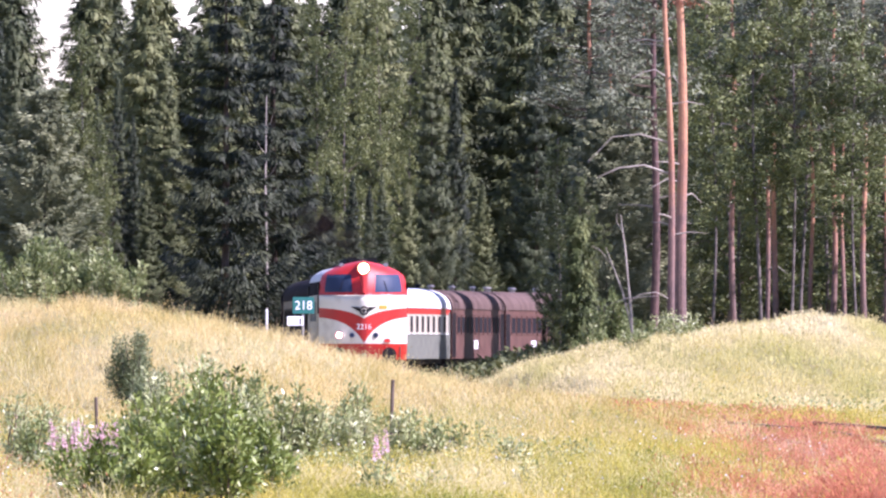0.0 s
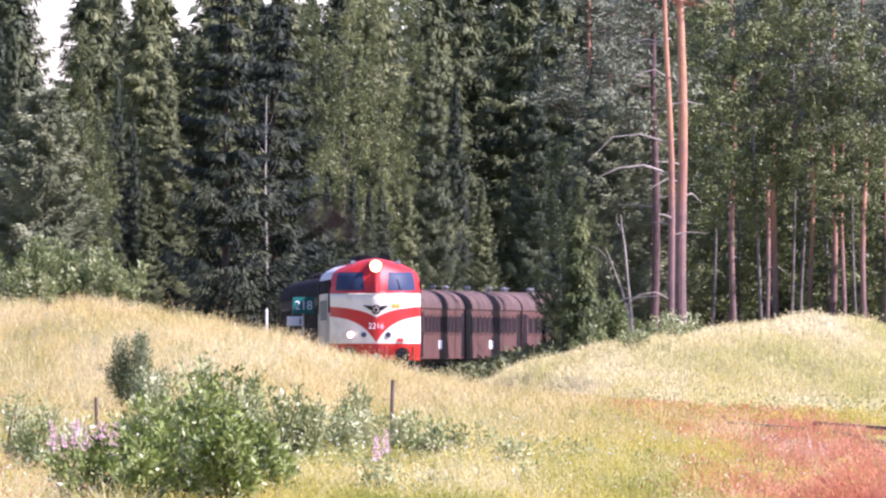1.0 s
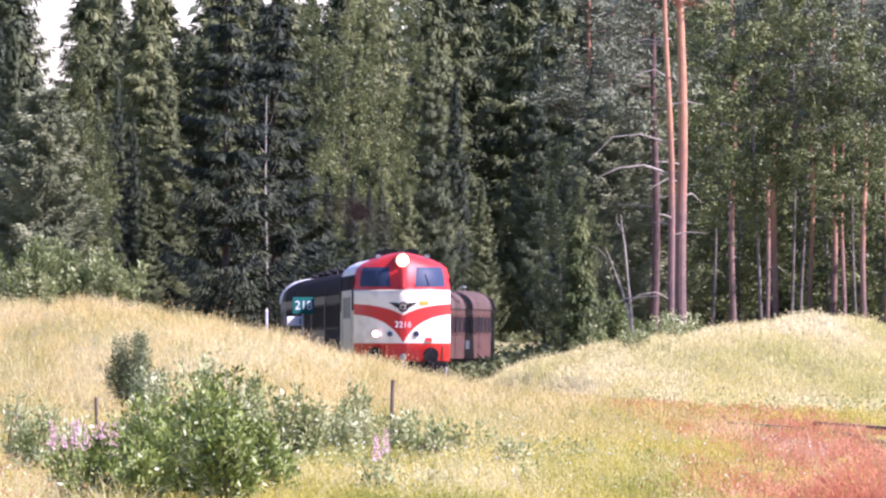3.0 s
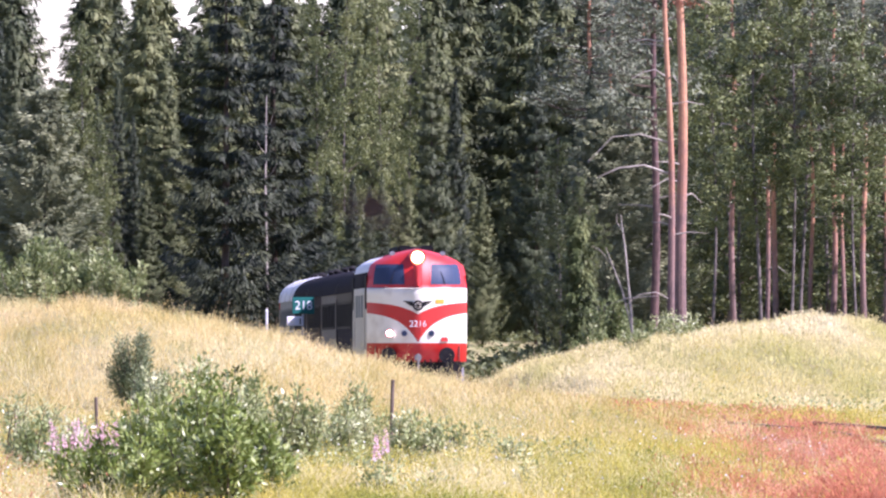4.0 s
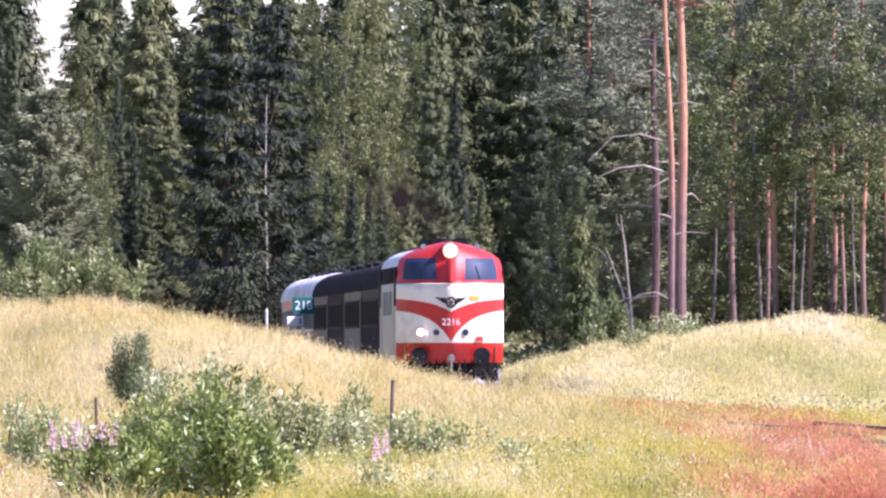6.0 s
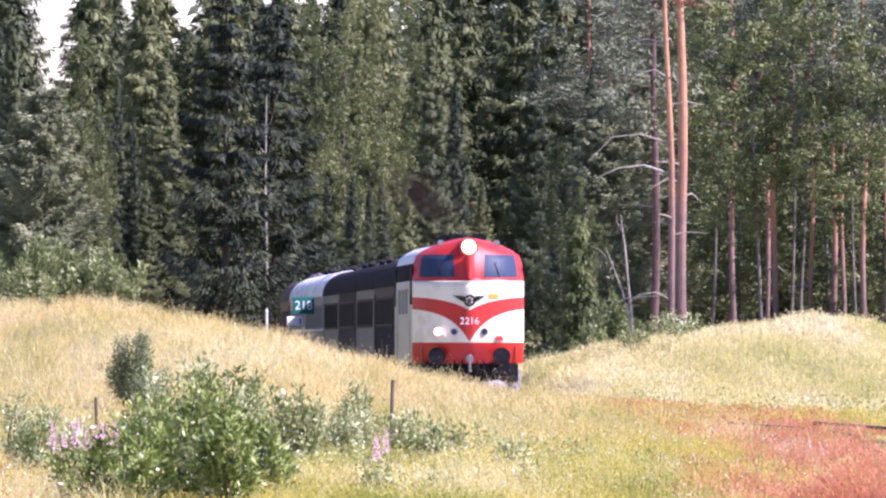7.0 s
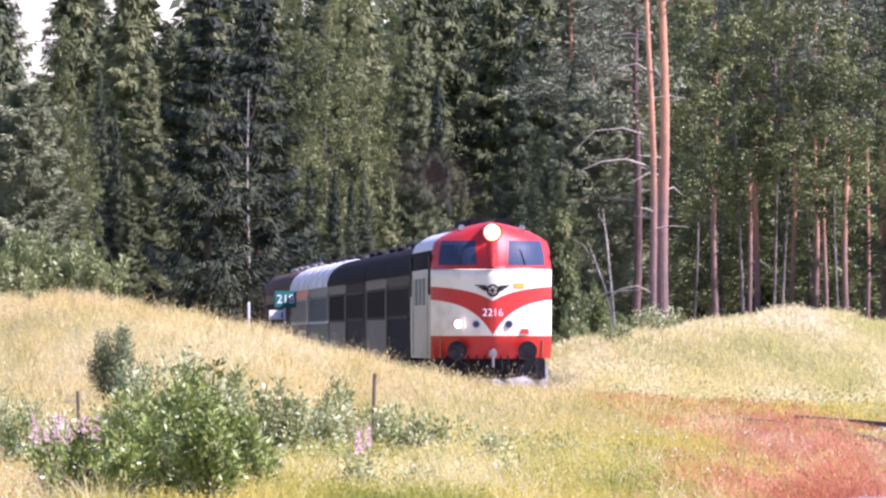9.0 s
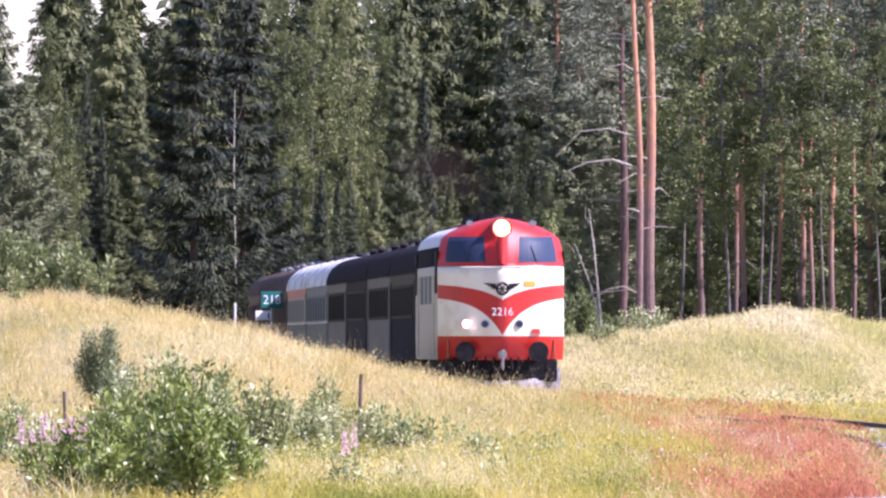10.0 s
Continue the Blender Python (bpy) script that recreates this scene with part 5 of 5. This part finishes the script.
# ---- meadow ----
def meadow(name, count, zone, material, hgt, wid, label, seed, category="grass", heads=0.45):
    """Loose blades over the zone: zone(g, n) gives x and y; taller and thinner than wide, leaning at random."""
    g = np.random.default_rng(seed)
    x, y = zone(g, count)
    k = len(x)
    z = np.maximum(ground_z(x, y), np.interp(np.abs(x - line_x(y)), [0, 0.7, 1.55, 2.3, 2.4], [-0.10, -0.10, -0.14, -0.5, -9])) - 0.02
    tuft = 0.5 + 0.3 * np.sin(3.1 * x + 1.7 * np.sin(0.23 * y)) + 0.2 * np.sin(7.3 * x + 2.2 * np.sin(0.31 * y + 2))
    h = g.uniform(*hgt, k) * (0.5 + tuft)
    a = g.uniform(0, 2 * math.pi, k)
    w = g.uniform(*wid, k)
    lean = g.normal(0, 0.5, (k, 2)) * h[:, None]
    base = np.stack([x, y, z], 1)
    off = np.stack([np.cos(a) * w, np.sin(a) * w, np.zeros(k)], 1)
    tip = base + np.stack([lean[:, 0], lean[:, 1], h], 1)
    mid = base + np.stack([lean[:, 0] * 0.3, lean[:, 1] * 0.3, h * 0.55], 1)
    tri = np.stack([base - off, mid + off * 1.1, tip, mid - off * 0.5], 1)
    # seed heads on part of the stalks
    pick = g.uniform(0, 1, k) < heads
    q = tip[pick]
    m = len(q)
    al = unit(g.normal(0, 0.6, (m, 3)) + UP)
    ac = unit(np.cross(al, g.normal(0, 1, (m, 3))))
    sz = w[pick]
    ears = kites(q - al * (sz * 3)[:, None], al, ac, sz * 7, sz * 3.2)
    ob = np_mesh(name, np.concatenate([tri, ears]), 4, material)
    return tagged(ob, label, category, kind="stuff")


def field(y0, y1, keep):
    """Even over the picture: more blades far off is not needed, so distance is drawn by its reciprocal."""
    def zone(g, n_):
        y = 1 / g.uniform(1 / y1, 1 / y0, n_)
        x = g.uniform(-1, 1, n_) * (y * 0.036 + 1.0)
        ok = keep(x, y, g)
        return x[ok], y[ok]
    return zone


def wave(x, y):
    return np.sin(x * 1.1 + np.sin(y * 0.07) * 2) * np.cos(y * 0.09 + x * 0.3)


def red_amount(x, y):
    """Share of sorrel: full beside the track, thinning out into the meadow."""
    u = line_x(y) - x
    width = 3.45 + 0.8 * wave(x * 1.7, y * 1.3) - 2.1 * ease(y, 200, 275)
    left = ease(u - 0.12 * (1 - ease(y, 215, 245)), 0.9, 1.1) * (1 - ease(u, width - 2.0, width + 0.7))
    left = left * (1 - 0.65 * ease(y, 226, 250) * (0.5 + 0.5 * wave(x * 2.6 + 1, y * 0.9)))
    right = ease(-u, 1.6, 2.2) * (1 - ease(-u, 2.6, 4.2)) * ease(y, 225, 262) * 0.5
    left = np.maximum(left, 0.16 * ease(-x / y * F, 560, 740) * (1 - ease(y, 200, 240)))
    return np.maximum(left, right) * (1 - ease(y, 330, 350)) * (0.72 + 0.34 * wave(x * 2.2, y * 1.9))


def red_strip(x, y, g):
    return g.uniform(0, 1, len(x)) < red_amount(x, y)


def patchy(x, y, g, bias=0.0):
    return g.uniform(0, 1, len(x)) < 0.5 + bias + 0.45 * wave(x * 0.8 + 3, y * 0.8) + 0.25 * wave(x * 2.3, y * 2.1 + 5)


def chance(x, g, q):
    return g.uniform(0, 1, len(x)) < q


meadow("blond_grass", 190000, field(232, 352, lambda x, y, g: (x < line_x(y) - 1.6) & ~red_strip(x, y, g) & patchy(x, y * 0.6, g, 0.25) & chance(x, g, 0.3 + 0.7 * ease(ground_z(x, y), -0.2, 0.5))), G_BLOND, (0.06, 0.33), (0.004, 0.010), "tall dry blond grass covering the bank", 1, heads=0.25)
meadow("pale_grass", 100000, field(232, 352, lambda x, y, g: (x < line_x(y) - 1.6) & ~red_strip(x, y, g) & ~patchy(x, y * 0.6, g, 0.1) & chance(x, g, 0.2 + 0.8 * ease(ground_z(x, y), -0.2, 0.5))), G_PALE, (0.06, 0.38), (0.003, 0.009), "pale bleached grass on the bank", 11)
meadow("pale_grass", 225000, field(338, 480, lambda x, y, g: (x > line_x(y) + 2.2)), G_PALE, (0.10, 0.30), (0.007, 0.016), "tall pale dry grass covering the bank beyond the track", 2, heads=0.15)
meadow("green_grass", 80000, field(338, 470, lambda x, y, g: (x > line_x(y) + 2.2) & patchy(x * 0.5, y * 0.35, g, -0.12)), G_GREEN, (0.06, 0.3), (0.006, 0.015), "yellow-green grass patches on the far bank", 12, heads=0.15)
meadow("green_grass", 210000, field(132, 300, lambda x, y, g: (x < line_x(y) - 1.0) & ~red_strip(x, y, g) & patchy(x, y, g, 0.4) & chance(x, g, 1.0 - 0.85 * ease(ground_z(x, y), -0.05, 0.5))), G_GREEN, (0.06, 0.28), (0.003, 0.008), "yellow-green meadow grass in front of the line", 3)
meadow("pale_grass", 110000, field(132, 262, lambda x, y, g: (x < line_x(y) - 1.0) & ~red_strip(x, y, g) & ~patchy(x, y, g, 0.3)), G_PALE, (0.12, 0.4), (0.0025, 0.006), "pale seeding grass among green meadow grass", 4)
meadow("red_sorrel", 300000, field(132, 350, lambda x, y, g: red_strip(x, y, g)), G_RED, (0.06, 0.34), (0.003, 0.008), "reddish sorrel stalks along the edge of the track", 5, heads=0.4)
meadow("green_grass", 90000, field(228, 376, lambda x, y, g: (x > line_x(y) + 1.7) & ~red_strip(x, y, g) & patchy(x, y, g, 0.15)), G_GREEN, (0.06, 0.3), (0.005, 0.012), "low green grass beyond the track", 6)
def along_track(y0, y1, u0, u1):
    def zone(g, n_):
        y = 1 / g.uniform(1 / y1, 1 / y0, n_)
        return line_x(y) + g.uniform(u0, u1, n_), y
    return zone


meadow("track_weeds", 15000, along_track(257, 310, -2.4, 1.3), G_RED, (0.1, 0.28), (0.005, 0.012), "reddish weeds growing over the track", 7, "weeds")
meadow("track_weeds", 24000, along_track(257, 345, -2.4, 1.3), G_GREEN, (0.1, 0.28), (0.005, 0.012), "green and yellow weeds on the shoulder of the track", 71, "weeds")
meadow("track_weeds", 9000, along_track(210, 264, -2.5, -0.75), G_RED, (0.03, 0.13), (0.004, 0.009), "reddish weeds on the near shoulder of the track", 76, "weeds")
meadow("track_weeds", 7000, along_track(225, 262, -2.4, 0.25), G_RED, (0.06, 0.15), (0.004, 0.009), "low reddish weeds over the near rail", 78, "weeds")
meadow("track_weeds", 5000, along_track(196, 246, -0.65, 0.65), G_GREEN, (0.03, 0.08), (0.004, 0.009), "low weeds between the rails", 72, "weeds")
meadow("dry_stalks", 3600, field(236, 330, lambda x, y, g: (x < line_x(y) - 2.0) & (ground_z(x, y) > -0.1)), G_STALK, (0.3, 0.62), (0.003, 0.006), "tall brown seeding stalks standing out of the dry grass", 73, heads=0.9)
meadow("dry_stalks", 2600, field(136, 236, lambda x, y, g: (x < line_x(y) - 1.4) & patchy(x * 1.6, y * 0.7, g, -0.1)), G_STALK, (0.25, 0.5), (0.002, 0.005), "tall brown seeding stalks in the meadow", 74, heads=0.9)
meadow("pale_weeds", 5200, field(138, 178, lambda x, y, g: (np.abs(x + 0.35) < 1.5) & patchy(x * 2.2, y * 0.8, g, -0.2)), G_PALE, (0.12, 0.34), (0.004, 0.009), "clumps of pale bleached weeds in the meadow", 77, heads=0.8)
meadow("dry_stalks", 1500, field(345, 430, lambda x, y, g: (x > line_x(y) + 2.4)), G_STALK, (0.3, 0.55), (0.005, 0.009), "tall seeding stalks on the far bank", 75, heads=0.9)


def herbs(name, count, zone, material, label, seed, size=0.07):
    """Low leafy plants: tufts of broad leaves on short stalks."""
    g = np.random.default_rng(seed)
    x, y = zone(g, count)
    k = len(x)
    per = 14
    h = g.uniform(0.18, 0.5, k) * (1 + size)
    t = g.uniform(0.1, 1, (k, per))
    a = g.uniform(0, 6.28, (k, per))
    rr = (0.05 + 0.7 * size) * (1.2 - t)
    base = np.stack([x, y, ground_z(x, y)], 1)
    pos = base[:, None, :] + np.stack([np.cos(a) * rr, np.sin(a) * rr, t * h[:, None]], 2)
    al = unit(np.stack([np.cos(a), np.sin(a), g.uniform(-0.2, 0.9, a.shape)], 2).reshape(-1, 3))
    pos = pos.reshape(-1, 3)
    ac = unit(np.cross(al, g.normal(0, 1, al.shape)))
    m = len(pos)
    ob = np_mesh(name, kites(pos, al, ac, g.uniform(0.6, 1.3, m) * size, g.uniform(0.6, 1.3, m) * size * 0.4), 4, material)
    return tagged(ob, label, "herbs", kind="stuff")


herbs("meadow_herbs", 2600, field(150, 245, lambda x, y, g: (x < 1.5) & (x > -9) & patchy(x * 0.7, y, g, -0.15)), L_BUSH, "green leafy herbs growing through the meadow grass", 8)
herbs("meadow_herbs", 800, field(240, 322, lambda x, y, g: (x < line_x(y) - 2.2) & patchy(x * 1.3, y * 0.6, g, -0.22)), L_BUSH, "leafy weeds scattered over the dry bank", 81, 0.06)
herbs("meadow_herbs", 260, field(326, 362, lambda x, y, g: (x > line_x(y) + 2.4)), L_BUSH, "green leafy herbs at the foot of the bank", 9, 0.11)


def floor_zone(g, n_):
    y = g.uniform(476, 770, n_)
    x = g.uniform(-1, 1, n_) * (y * 0.036 + 1.0)
    ok = np.abs(x - line_x(y)) > 2.6
    return x[ok], y[ok]


herbs("undergrowth", 3600, floor_zone, L_SPRUCE2, "dark green undergrowth along the forest floor", 21, 0.34)


def stones():
    """Loose ballast stones on the track bed."""
    g = np.random.default_rng(33)
    k = 9000
    y = 1 / g.uniform(1 / 240, 1 / 145, k)
    u = g.uniform(-2.2, 2.2, k)
    c = np.stack([line_x(y) + u, y, np.interp(np.abs(u), [0, 0.7, 1.55, 2.3], [-0.10, -0.10, -0.14, -0.5])], 1)
    r = g.uniform(0.02, 0.05, k)[:, None]
    q = [c + unit(g.normal(0, 1, (k, 3)) * 0.35 + np.array(d)) * r for d in ((0, 0, 1.0), (1, 0, -0.3), (-0.5, 0.87, -0.3), (-0.5, -0.87, -0.3))]
    ob = np_mesh("ballast_stones", np.concatenate([np.stack([q[0], q[a], q[b]], 1) for a, b in ((1, 2), (2, 3), (3, 1))]), 3, M_STONE)
    return tagged(ob, "loose pale grey ballast stones on the track bed", "stones", kind="stuff")


stones()


def blossoms(name, count, zone, material, label, seed, r):
    """Small flower heads on top of the grass."""
    g = np.random.default_rng(seed)
    x, y = zone(g, count)
    k = len(x)
    c = np.stack([x, y, ground_z(x, y) + g.uniform(0.25, 0.45, k)], 1)
    quad = []
    for q in range(3):
        al = unit(g.normal(0, 1, (k, 3)))
        ac = unit(np.cross(al, g.normal(0, 1, al.shape)))
        quad.append(kites(c - al * r, al, ac, np.full(k, 2 * r), np.full(k, 1.7 * r)))
    ob = np_mesh(name, np.concatenate(quad), 4, material)
    return tagged(ob, label, "flowers", kind="stuff")


blossoms("white_flowers", 260, field(145, 260, lambda x, y, g: x < line_x(y) - 0.9), M_SIGNWHITE, "tiny white flower heads in the meadow", 10, 0.014)

motions()
